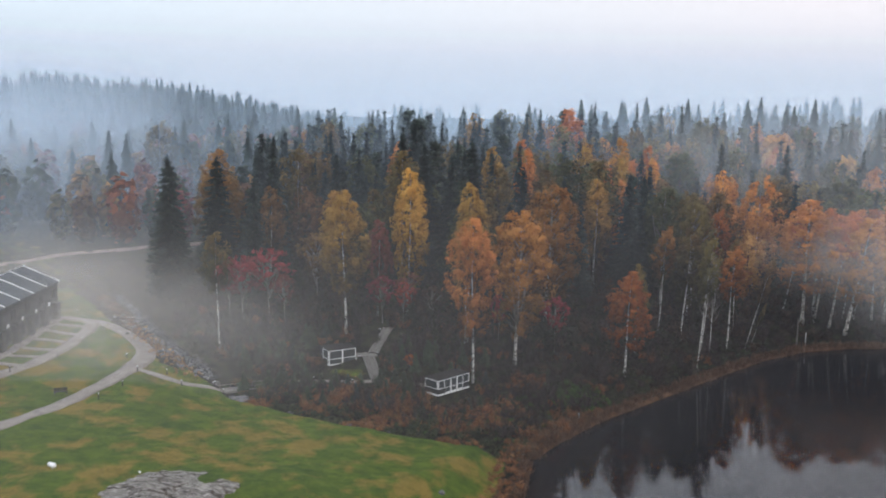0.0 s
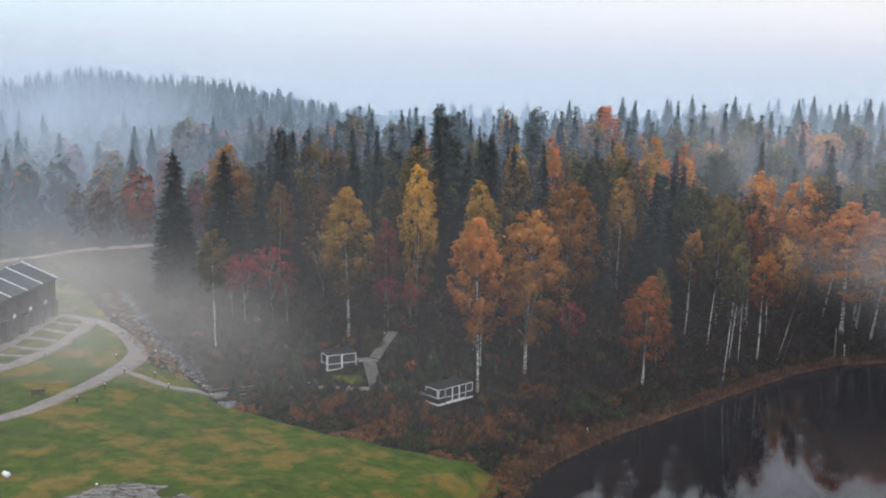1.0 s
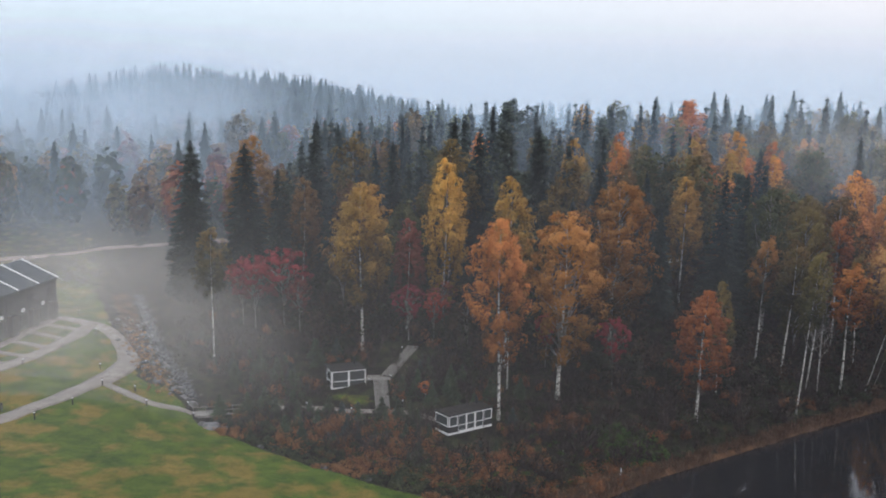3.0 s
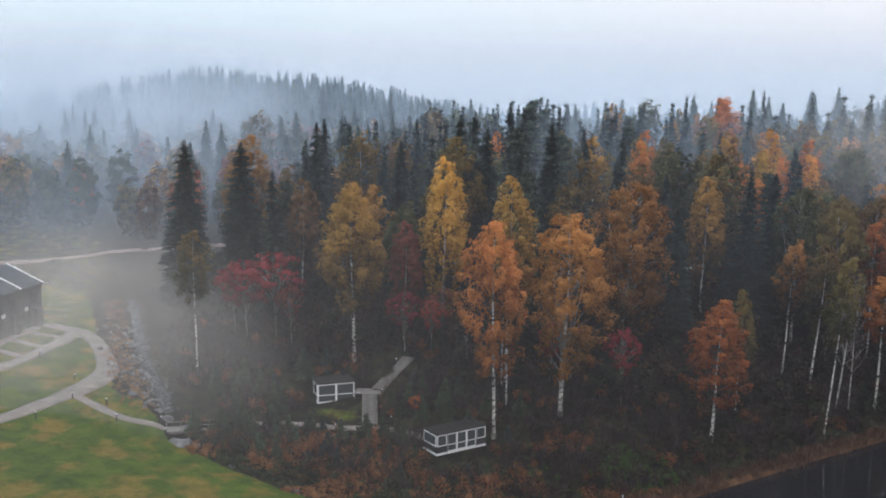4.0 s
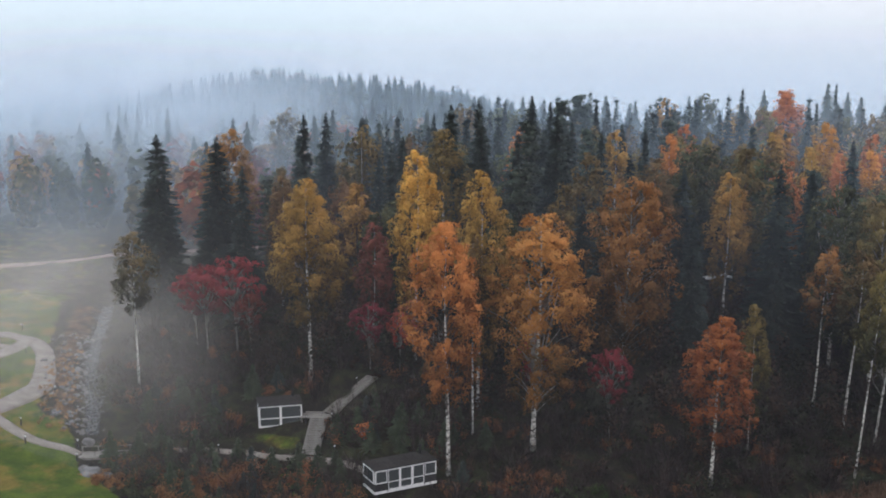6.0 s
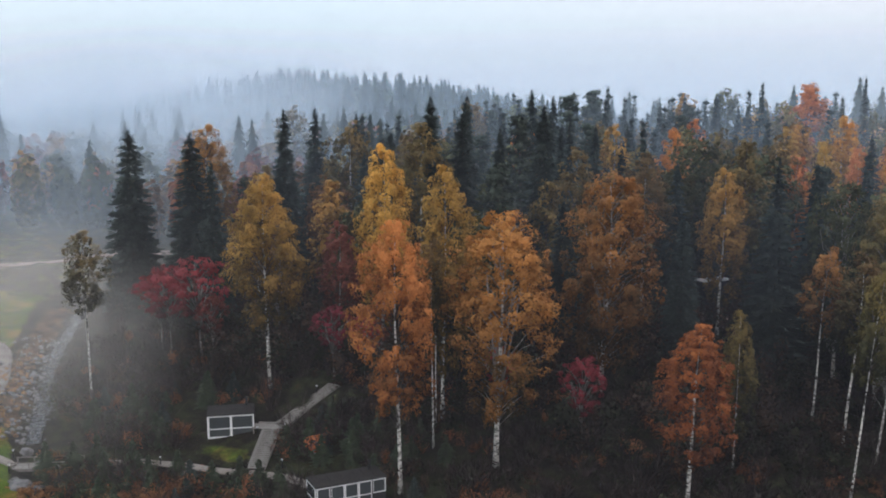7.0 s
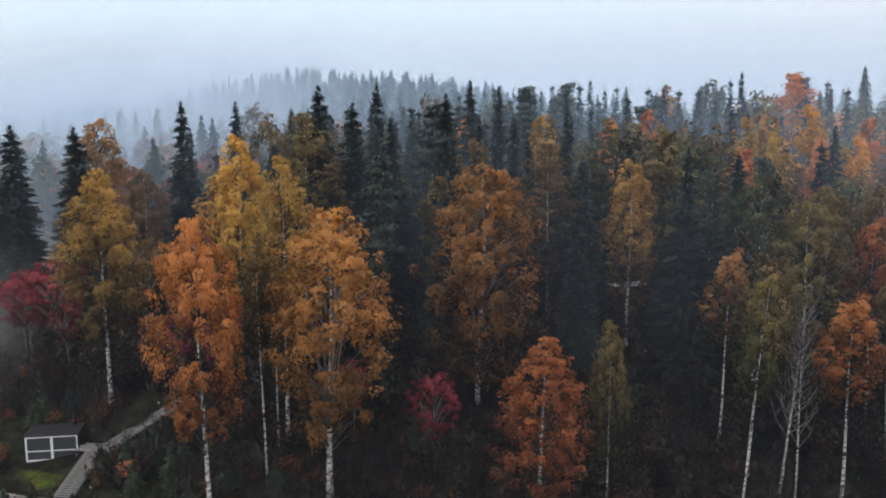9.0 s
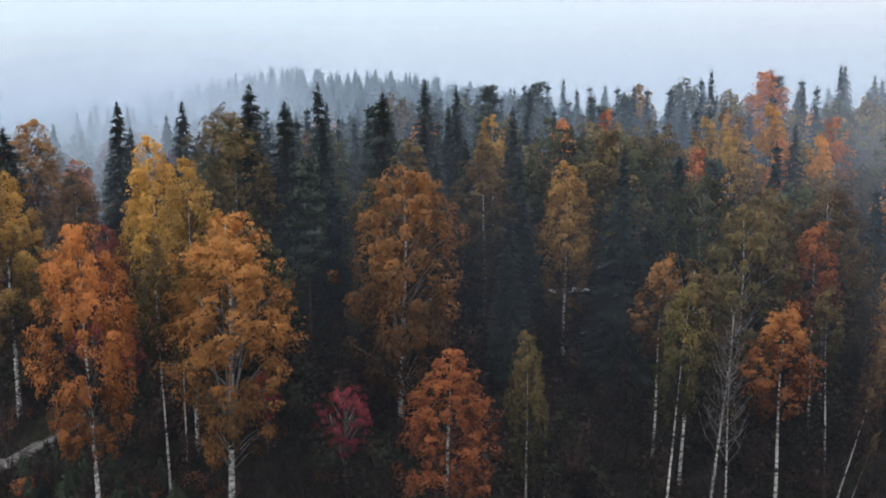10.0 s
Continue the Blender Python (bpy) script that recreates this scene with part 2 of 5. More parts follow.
# the lake's outline, seen from above
SHORE = [(-6, 60), (4, 92), (9, 110), (11.2, 123), (15.4, 130), (22.7, 139.5), (31, 148), (44.5, 162), (58.3, 175.6),
         (68, 182.3), (78, 185.4), (95, 186.5), (130, 182), (190, 150), (230, 60), (200, -60), (60, -90), (0, -20)]
# spot heights of the land: x, y, z
SPOTS = [(0, 142, 3.2), (-16, 149, 5.3), (-9, 157, 8.6), (-20, 160, 9.6), (-37, 154, 7.0), (-32, 135, 5.0), (-46, 137, 8.2),
         (-42, 98, 8.9), (-18, 96, 8.0), (-68, 161, 10.0), (-90, 150, 10.5), (26, 193, 14.5), (11, 154, 4.8), (29, 157, 2.6), (40, 180, 3.6),
         (-53, 181, 9.8), (0, 190, 12.5), (-9, 236, 16.5), (30, 300, 18.5), (50, 245, 10.5), (75, 205, 4.5),
         (-95, 215, 11.0), (-100, 300, 15.0), (0, 120, 3.4), (150, 260, 14.0), (90, 340, 24.0)]


def rbf_setup():
    p = np.array(SPOTS, float)
    n = len(p)
    r = np.hypot(p[:, None, 0] - p[None, :, 0], p[:, None, 1] - p[None, :, 1])
    a = np.zeros((n + 1, n + 1))
    a[:n, :n], a[:n, n], a[n, :n] = -r - 6.0 * np.eye(n) * 0, 1, 1
    w = np.linalg.solve(a, np.append(p[:, 2], 0))
    return p[:, :2], w


RBF_P, RBF_W = rbf_setup()


def lake_distance(x, y):
    """Metres outside the lake's outline; negative on the water."""
    s = np.array(SHORE, float)
    t = np.roll(s, -1, axis=0)
    x, y = np.asarray(x, float), np.asarray(y, float)
    d2, inside = np.full(x.shape, 1e12), np.zeros(x.shape, bool)
    for (ax, ay), (bx, by) in zip(s, t):
        ex, ey = bx - ax, by - ay
        k = np.clip(((x - ax) * ex + (y - ay) * ey) / (ex * ex + ey * ey), 0, 1)
        d2 = np.minimum(d2, (x - ax - k * ex) ** 2 + (y - ay - k * ey) ** 2)
        crosses = (ay > y) != (by > y)
        inside ^= crosses & (x < ex * (y - ay) / (ey if ey else 1e-9) + ax)
    d = np.sqrt(d2)
    return np.where(inside, -d, d)


STREAM = [(-78, 202), (-64, 182), (-55, 168), (-47.7, 157), (-41.6, 149.7), (-35.5, 141.5), (-30, 135.5), (-22, 131.5), (-12, 127.5), (2, 124), (14, 122)]


def line_distance(x, y, pts):
    x, y = np.asarray(x, float), np.asarray(y, float)
    d2 = np.full(x.shape, 1e12)
    for (ax, ay), (bx, by) in zip(pts, pts[1:]):
        ex, ey = bx - ax, by - ay
        k = np.clip(((x - ax) * ex + (y - ay) * ey) / (ex * ex + ey * ey), 0, 1)
        d2 = np.minimum(d2, (x - ax - k * ex) ** 2 + (y - ay - k * ey) ** 2)
    return np.sqrt(d2)


def land(x, y):
    """The land's height, as an array."""
    x, y = np.asarray(x, float), np.asarray(y, float)
    h = np.full(x.shape, RBF_W[-1])
    for (px, py), w in zip(RBF_P, RBF_W):
        h = h - w * np.sqrt((x - px) ** 2 + (y - py) ** 2 + 9.0)
    far = np.hypot(x, y - 150)
    ramp = np.clip((far - 180) / 260, 0, 1)
    hills = 15 + 13 * np.sin(x * 0.011 + 1.9) * np.sin(y * 0.006 + 0.4) + 2 * np.clip((-x - 60) / 150, 0, 1.6)
    hills = hills + 20 * np.exp(-((x + 172) / 86) ** 4 - ((y - 490) / 80) ** 2) + 18 * np.exp(-((x - 130) / 110) ** 2 - ((y - 410) / 90) ** 2)
    hills = hills - 10 * np.clip((far - 600) / 500, 0, 2)
    h = h * (1 - ramp) + hills * ramp
    h = h + 0.10 * np.sin(x * 0.83 + 1.3 * np.sin(y * 0.31)) * np.sin(y * 0.71 + x * 0.2) + 0.14 * np.sin(x * 0.27 + y * 0.13) * np.sin(y * 0.23 - x * 0.11 + 2)
    d = lake_distance(x, y)
    bank = 0.35 + np.clip(d, 0, 60) * 0.16 + LAKE_Z
    h = np.where(d < 14, np.minimum(h, bank + np.clip(d - 4, 0, 10) * 0.4), h)
    h = np.maximum(h, LAKE_Z + 0.25)
    h = h - 0.9 * np.exp(-(line_distance(x, y, STREAM) / 1.6) ** 2)
    return np.where(d < 0, LAKE_Z + 0.3 + np.maximum(d, -8) * 0.7, h)


FINE = {}


def lookup(name, func, x, y):
    """func at x, y, read from a one-metre table of the middle ground."""
    if name not in FINE:
        gx, gy = np.meshgrid(np.arange(-120, 141, 1.0), np.arange(80, 361, 1.0))
        FINE[name] = func(gx, gy).tolist()
    i, j = int(math.floor(x)) + 120, int(math.floor(y)) - 80
    if not (0 <= i < 260 and 0 <= j < 280):
        return float(func(np.array([x]), np.array([y]))[0])
    t, u, a, b = x - math.floor(x), y - math.floor(y), FINE[name][j], FINE[name][j + 1]
    return (a[i] * (1 - t) + a[i + 1] * t) * (1 - u) + (b[i] * (1 - t) + b[i + 1] * t) * u


def ground(x, y):
    return lookup("land", land, x, y)


def shore_gap(x, y):
    return lookup("shore", lake_distance, x, y)


# ---- building tools ----
def mesh_of(name, verts, faces, mats, smooth=False):
    me = bpy.data.meshes.new(name)
    me.from_pydata([tuple(v) for v in verts], [], faces)
    for m in (mats if isinstance(mats, (list, tuple)) else [mats]):
        me.materials.append(m)
    if smooth:
        me.polygons.foreach_set("use_smooth", [True] * len(me.polygons))
    me.update()
    return me


def quad_mesh(name, verts, mat, normals=None, tone_and_shade=None):
    """A mesh of loose quads from an array of n x 4 x 3, softly shaded along the normals where given."""
    n = len(verts)
    verts = np.array(verts, np.float32)
    if normals is not None:
        face = np.cross(verts[:, 2] - verts[:, 0], verts[:, 3] - verts[:, 1])
        back = np.sum(face * normals, axis=1) < 0
        verts[back] = verts[back][:, ::-1]
    me = bpy.data.meshes.new(name)
    me.vertices.add(n * 4)
    me.vertices.foreach_set("co", np.asarray(verts, np.float32).ravel())
    me.loops.add(n * 4)
    me.loops.foreach_set("vertex_index", np.arange(n * 4, dtype=np.int32))
    me.polygons.add(n)
    me.polygons.foreach_set("loop_start", np.arange(0, n * 4, 4, dtype=np.int32))
    me.materials.append(mat)
    me.update(calc_edges=True)
    if normals is not None:
        k = normals / (np.linalg.norm(normals, axis=1)[:, None] + 1e-9)
        me.normals_split_custom_set_from_vertices(np.repeat(k, 4, axis=0).tolist())
    if tone_and_shade is not None:
        a = me.attributes.new("tone_and_shade", "FLOAT", "POINT")
        a.data.foreach_set("value", np.repeat(tone_and_shade, 4).astype(np.float32))
    return me


def thing(name, at, label, category, group="", turn=0.0, kind=""):
    ob = new(name)
    ob.empty_display_size = 0.3
    ob.matrix_world = pose(*at, 0, 0, turn)
    return tagged(ob, label, category, group, kind)


def part(name, bm, mat, parent, label="", smooth=False):
    me = bpy.data.meshes.new(name)
    bm.to_mesh(me)
    bm.free()
    if smooth:
        me.polygons.foreach_set("use_smooth", [True] * len(me.polygons))
    me.materials.append(mat)
    ob = new(name, me)
    ob.parent = parent
    return tagged(ob, label)


def piece(name, me, parent, m=None, label=""):
    ob = new(name, me)
    ob.parent = parent
    if m is not None:
        ob.matrix_local = m
    return tagged(ob, label)


def box(size, at=(0, 0, 0), bevel=0.0, bm=None):
    bm = bm or bmesh.new()
    made = bmesh.ops.create_cube(bm, size=1.0, matrix=Matrix.Translation(at) @ Matrix.Diagonal((*size, 1)))
    if bevel:
        edges = {e for v in made["verts"] for e in v.link_edges}
        bmesh.ops.bevel(bm, geom=list(edges), offset=bevel, segments=1, affect="EDGES")
    return bm


def tube(points, radii, sides=6):
    """Verts and faces of a tapered tube along points."""
    pts = [Vector(p) for p in points]
    verts, faces = [], []
    for i, p in enumerate(pts):
        d = (pts[min(i + 1, len(pts) - 1)] - pts[max(i - 1, 0)]).normalized()
        a = d.orthogonal().normalized() if abs(d.z) < 0.9 else Vector((1, 0, 0))
        a = (a - d * a.dot(d)).normalized()
        b = d.cross(a)
        for k in range(sides):
            t = 2 * math.pi * k / sides
            verts.append(p + (a * math.cos(t) + b * math.sin(t)) * radii[i])
    for i in range(len(pts) - 1):
        for k in range(sides):
            j = (k + 1) % sides
            faces.append((i * sides + k, i * sides + j, (i + 1) * sides + j, (i + 1) * sides + k))
    faces.append(tuple(reversed(range(sides))))
    faces.append(tuple(range((len(pts) - 1) * sides, len(pts) * sides)))
    return verts, faces


def join(parts):
    verts, faces = [], []
    for v, f in parts:
        o = len(verts)
        verts += v
        faces += [tuple(i + o for i in q) for q in f]
    return verts, faces


def ribbon(name, pts, width, mat, lift, kind="structure", label="", category="path", step=0.8, depth=0.12):
    """A path laid on the land along pts, with real thickness."""
    line = []
    for (ax, ay), (bx, by) in zip(pts, pts[1:]):
        n = max(1, int(math.hypot(bx - ax, by - ay) / step))
        line += [(ax + (bx - ax) * i / n, ay + (by - ay) * i / n) for i in range(n)]
    line.append(pts[-1])
    for _ in range(6):
        line = [line[0]] + [tuple((line[i - 1][k] + 2 * line[i][k] + line[i + 1][k]) / 4 for k in (0, 1)) for i in range(1, len(line) - 1)] + [line[-1]]
    verts, faces, across = [], [], 5
    for i, (x, y) in enumerate(line):
        (ax, ay), (bx, by) = line[max(i - 1, 0)], line[min(i + 1, len(line) - 1)]
        d = math.hypot(bx - ax, by - ay) or 1
        nx, ny = -(by - ay) / d, (bx - ax) / d
        w = (width(i / (len(line) - 1)) if callable(width) else width) * (1 + 0.07 * noise.noise((x * 0.4, y * 0.4, 3)))
        for k in range(across):
            s = (k / (across - 1) - 0.5) * w
            px, py = x + nx * s, y + ny * s
            verts.append((px, py, ground(px, py) + lift))
        verts.append((x - nx * w / 2, y - ny * w / 2, verts[-across][2] - depth - lift))
        verts.append((x + nx * w / 2, y + ny * w / 2, verts[-2][2] - depth - lift))
    row = across + 2
    for i in range(len(line) - 1):
        a, b = i * row, (i + 1) * row
        for k in range(across - 1):
            faces.append((a + k, a + k + 1, b + k + 1, b + k)[::-1])
        faces.append((a + across, a, b, b + across)[::-1])
        faces.append((a + across - 1, a + across + 1, b + across + 1, b + across - 1)[::-1])
    ob = new(name, mesh_of(name, verts, faces, mat, True))
    return tagged(ob, label, category, "", kind)


# ---- land and water ----
def spread(lo, a, b, hi, step, grow=1.22):
    """Grid lines: even from a to b, ever wider outside."""
    mid = list(np.arange(a, b + step / 2, step))
    out, s, v = [], step, b
    while v < hi:
        s *= grow
        v += s
        out.append(v)
    left, s, v = [], step, a
    while v > lo:
        s *= grow
        v -= s
        left.append(v)
    return np.array(left[::-1] + mid + out)


def lawn_side(x, y):
    """Metres from the stream on the lawn's side of it; negative beyond it."""
    best, side = np.full(x.shape, 1e12), np.zeros(x.shape)
    for (ax, ay), (bx, by) in zip(STREAM, STREAM[1:]):
        ex, ey = bx - ax, by - ay
        k = np.clip(((x - ax) * ex + (y - ay) * ey) / (ex * ex + ey * ey), 0, 1)
        d = np.hypot(x - ax - k * ex, y - ay - k * ey)
        c = ex * (y - ay) - ey * (x - ax)
        side = np.where(d < best - 1e-6, -np.sign(c), side)
        best = np.minimum(best, d)
    return best * side


def build_ground():
    xs, ys = spread(-3500, -80, 92, 3500, 1.0), spread(-1500, 86, 205, 4500, 1.0)
    gx, gy = np.meshgrid(xs, ys)
    gz = land(gx, gy)
    d = lake_distance(gx, gy)
    verts = np.stack([gx, gy, gz], -1).reshape(-1, 3)
    w = len(xs)
    faces = [(j * w + i, j * w + i + 1, (j + 1) * w + i + 1, (j + 1) * w + i) for j in range(len(ys) - 1) for i in range(w - 1)]
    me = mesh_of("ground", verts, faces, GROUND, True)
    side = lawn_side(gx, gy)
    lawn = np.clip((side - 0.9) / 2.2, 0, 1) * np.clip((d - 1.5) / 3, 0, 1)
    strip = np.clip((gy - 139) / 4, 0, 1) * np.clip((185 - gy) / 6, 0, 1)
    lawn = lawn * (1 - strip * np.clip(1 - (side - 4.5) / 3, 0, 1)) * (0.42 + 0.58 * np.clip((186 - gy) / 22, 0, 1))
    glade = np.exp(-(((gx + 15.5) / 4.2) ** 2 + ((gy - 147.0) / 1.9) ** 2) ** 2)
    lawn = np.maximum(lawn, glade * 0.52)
    bank = np.clip(1 - (d - 0.1) / 0.7, 0, 1) + strip * np.exp(-((side - 3.0) / 3.4) ** 2) * 0.52
    for name, values in (("lawn", lawn), ("bank", bank)):
        a = me.attributes.new(name, "FLOAT", "POINT")
        a.data.foreach_set("value", np.asarray(values, np.float32).ravel())
    tagged(new("ground", me), "patchy green lawn and dark leaf-strewn forest floor", "ground", "", "structure")


build_ground()


def build_lake():
    s = [Vector((x, y, 0)) for x, y in SHORE]
    c = Vector((95, 60, 0))
    verts = [(c.x, c.y, LAKE_Z)]
    ring = []
    for i, p in enumerate(s):
        q = s[(i + 1) % len(s)]
        for k in range(6):
            r = p.lerp(q, k / 6)
            ring.append(r + (r - c).normalized() * 4.0)
    for k in (0.5, 1.0):
        verts += [(c.x + (r.x - c.x) * k, c.y + (r.y - c.y) * k, LAKE_Z) for r in ring]
    n = len(ring)
    faces = [(0, 1 + i, 1 + (i + 1) % n) for i in range(n)]
    faces += [(1 + i, 1 + n + i, 1 + n + (i + 1) % n, 1 + (i + 1) % n) for i in range(n)]
    ob = new("water", mesh_of("water", verts, faces, WATER))
    tagged(ob, "still dark lake reflecting trees and pale sky", "lake", "", "structure")


build_lake()

# ---- paths ----
MAIN_WALK = [(-58, 100), (-53.5, 109.5), (-51.4, 114.8), (-49.7, 121.5), (-48, 129), (-46.9, 137), (-46.6, 143), (-47.3, 147.5), (-50.6, 152.2), (-55.6, 158), (-60.5, 161.6), (-66, 161.6)]
ribbon("path_main", MAIN_WALK, lambda t: 2.2 + 1.0 * math.exp(-((t - 0.62) / 0.12) ** 2), GRAVEL, 0.05, label="curving grey gravel walk across the lawn")
ribbon("path_loop", [(-61, 161), (-59.8, 157), (-59.4, 150), (-59.5, 143.6), (-60.2, 135.6), (-63, 128), (-67, 118)], 2.3, GRAVEL, 0.054, label="grey gravel walk curving past the row house")
ribbon("path_foot", [(-46.6, 138.4), (-42, 136.3), (-38.5, 135.8), (-33.4, 136.8)], 1.3, GRAVEL, 0.058, label="narrow gravel path leading to the footbridge")
ribbon("path_cabins", [(-27.4, 139.8), (-24, 142), (-19.5, 143.4), (-14.5, 144.2), (-9.5, 144.8), (-5.6, 144.6), (-3.2, 144.2)], 1.0, GRAVEL, 0.05, label="narrow pale path between young spruces and cabins")
ribbon("road", [(-140, 178), (-112, 194), (-97, 204.7), (-91.3, 214.7), (-82.8, 219.4), (-71.6, 222.9), (-58, 226), (-40, 236)], 3.6, TRACK, 0.05, label="reddish gravel track in the mist", category="road", step=2.0)
for y0 in (157.6, 153.0, 148.4, 143.8, 139.2, 134.6):
    ribbon("path_doorway", [(-66.8, y0), (-63.5, y0), (-60.2, y0 - 0.4)], 1.2, GRAVEL, 0.046, label="short gravel strip from a doorway to the walk")
ribbon("path_facade", [(-66.6, 162), (-66.3, 150), (-66.2, 138), (-66.6, 124)], 1.5, GRAVEL, 0.05, label="gravel strip along the row house wall")

# ---- trees ----
def leaf_quads(rng, centres, size, droop=0.4, flat=0.0, slim=0.55, facing=None):
    """One small bent leaf cluster at each centre, as n x 4 x 3; they lie square to facing where it is given."""
    n = len(centres)
    if facing is not None:
        w = facing / (np.linalg.norm(facing, axis=1)[:, None] + 1e-9) + rng.normal(size=(n, 3)) * 0.38
        w /= np.linalg.norm(w, axis=1)[:, None]
        u = rng.normal(size=(n, 3))
        u[:, 2] -= droop
        u -= w * np.sum(u * w, axis=1)[:, None]
        u /= np.linalg.norm(u, axis=1)[:, None] + 1e-9
        v = np.cross(w, u)
        s = size * rng.uniform(0.55, 1.35, n)[:, None]
        c = np.asarray(centres)
        return np.stack([c - u * s, c - v * s * slim - w * s * 0.22, c + u * s, c + v * s * slim - w * s * 0.22], axis=1)
    u = rng.normal(size=(n, 3))
    u[:, 2] -= droop
    u /= np.linalg.norm(u, axis=1)[:, None]
    v = rng.normal(size=(n, 3))
    v[:, 2] *= 1 - flat
    v -= u * np.sum(u * v, axis=1)[:, None]
    v /= np.linalg.norm(v, axis=1)[:, None] + 1e-9
    w = np.cross(u, v)
    s = size * rng.uniform(0.55, 1.35, n)[:, None]
    c = np.asarray(centres)
    return np.stack([c - u * s, c - v * s * slim + w * s * 0.22, c + u * s, c + v * s * slim + w * s * 0.22], axis=1)


def trunk_line(rng, height, bend):
    a, k, n = rng.uniform(0, 6.28), rng.uniform(0.4, 1.0) * bend, 12
    return [(math.cos(a) * k * math.sin(i / n * 2.6) * i / n, math.sin(a) * k * math.sin(i / n * 2.6) * i / n, height * i / n) for i in range(n + 1)]


def on_line(line, z):
    for p, q in zip(line, line[1:]):
        if q[2] >= z:
            t = (z - p[2]) / (q[2] - p[2])
            return np.array([p[k] + (q[k] - p[k]) * t for k in range(3)])
    return np.array(line[-1], float)


def crown_reach(s, peak, dome):
    """How wide a crown is at the share s of its height, 0 to 1: swelling to its peak, then closing to a dome."""
    return np.where(s < peak, 0.42 + 0.58 * np.clip(s / peak, 0, 1) ** 0.8, np.clip(1 - np.clip((s - peak) / (1.02 - peak), 0, 1) ** 1.9, 0, 1) ** dome)


def broadleaf(seed, height=24.0, start=0.32, width=3.6, clumps=200, leaves=80, size=0.15, clump=0.85, peak=0.32, dome=0.72, drape=1.9, gaps=0.3, sweep=0.8, girth=0.235, fork=0):
    """Meshes of a broad-leaved tree: trunk, branches, and a crown of drooping clumps round them."""
    rng = np.random.default_rng(seed)
    line = trunk_line(rng, height * 0.95, height * 0.05)
    n = len(line)
    trunk = tube(line, [max(0.025, girth * (1 - i / (n - 1)) ** 0.8 * (1.35 if i == 0 else 1)) for i in range(n)], 7)
    wood, centres, faces, tones = [], [], [], []
    phase = rng.uniform(0, 6.28, 4)
    low = height * start
    made = 0
    while made < clumps:
        s = rng.uniform(0.02, 1.0)
        wide = float(crown_reach(np.array(s), peak, dome))
        if rng.uniform() > wide + 0.12:
            continue
        a = rng.uniform(0, 6.283)
        # ragged lower skirts with open gaps between the boughs
        hole = math.sin(2 * a + phase[0] + 9 * s) + math.sin(3 * a - 14 * s + phase[1])
        if hole < -0.2 and rng.uniform() < gaps * (1.5 if s < 0.5 else 0.6):
            continue
        lobes = 1 + 0.13 * math.sin(3 * a + 6 * s + phase[2]) + 0.09 * math.sin(5 * a - 17 * s + phase[3])
        reach = width * wide * lobes * rng.uniform(0.12, 1.0) ** 0.45
        z = low + (height * 0.985 - low) * s
        heart = on_line(line, min(z, height * 0.97))
        d = np.array([math.cos(a), math.sin(a), 0.0])
        c = np.array([heart[0], heart[1], z]) + d * reach
        made += 1
        if made % 4 == 0 and reach > 0.8:
            root = on_line(line, max(low * 0.8, z - sweep * reach - 0.6))
            mid = root * 0.5 + c * 0.5 + np.array([0, 0, 0.14 * reach])
            wood.append(tube([root, mid, c], [0.035 + 0.014 * reach, 0.03, 0.01], 4))
        m = max(4, int(leaves * rng.uniform(0.6, 1.4)))
        ball = clump * rng.uniform(0.6, 1.15) * (0.72 + 0.28 * wide)
        e = rng.normal(size=(m, 3)) + d * 0.35
        e /= np.linalg.norm(e, axis=1)[:, None]
        hang = np.where(e[:, 2] < 0, drape, 0.75)
        off = e * (ball * rng.uniform(0.62, 1.08, m))[:, None]
        off[:, 2] *= hang
        # the skirt of a clump parts into strands
        skirt = e[:, 2] < -0.15
        strand = rng.normal(size=(6, 2)) * ball * 0.55
        pick = strand[rng.integers(6, size=m)] + rng.normal(size=(m, 2)) * 0.07
        off[skirt, :2] = off[skirt, :2] * 0.4 + pick[skirt] * 0.8
        centres.append(c + off)
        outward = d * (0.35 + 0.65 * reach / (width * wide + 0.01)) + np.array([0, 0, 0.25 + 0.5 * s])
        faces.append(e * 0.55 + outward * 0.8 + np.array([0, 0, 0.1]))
        # lower and inner leaves darkened: crown shade painted in, with some greener leaves
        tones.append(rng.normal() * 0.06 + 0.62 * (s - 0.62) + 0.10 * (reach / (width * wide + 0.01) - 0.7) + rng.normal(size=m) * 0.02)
    if fork:
        for k in range(fork):
            a = rng.uniform(0, 6.28)
            lean = [on_line(line, height * 0.25) + np.array([math.cos(a), math.sin(a), 0]) * width * 0.5 * t + np.array([0, 0, height * 0.5 * t]) for t in (0, 0.3, 0.65, 1.0)]
            wood.append(tube(lean, [girth * 0.5, girth * 0.4, girth * 0.25, 0.03], 5))
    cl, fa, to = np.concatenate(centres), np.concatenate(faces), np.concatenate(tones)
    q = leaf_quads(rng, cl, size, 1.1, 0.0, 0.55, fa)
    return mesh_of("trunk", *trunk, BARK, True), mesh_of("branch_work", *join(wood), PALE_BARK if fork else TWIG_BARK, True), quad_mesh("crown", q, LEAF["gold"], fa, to)


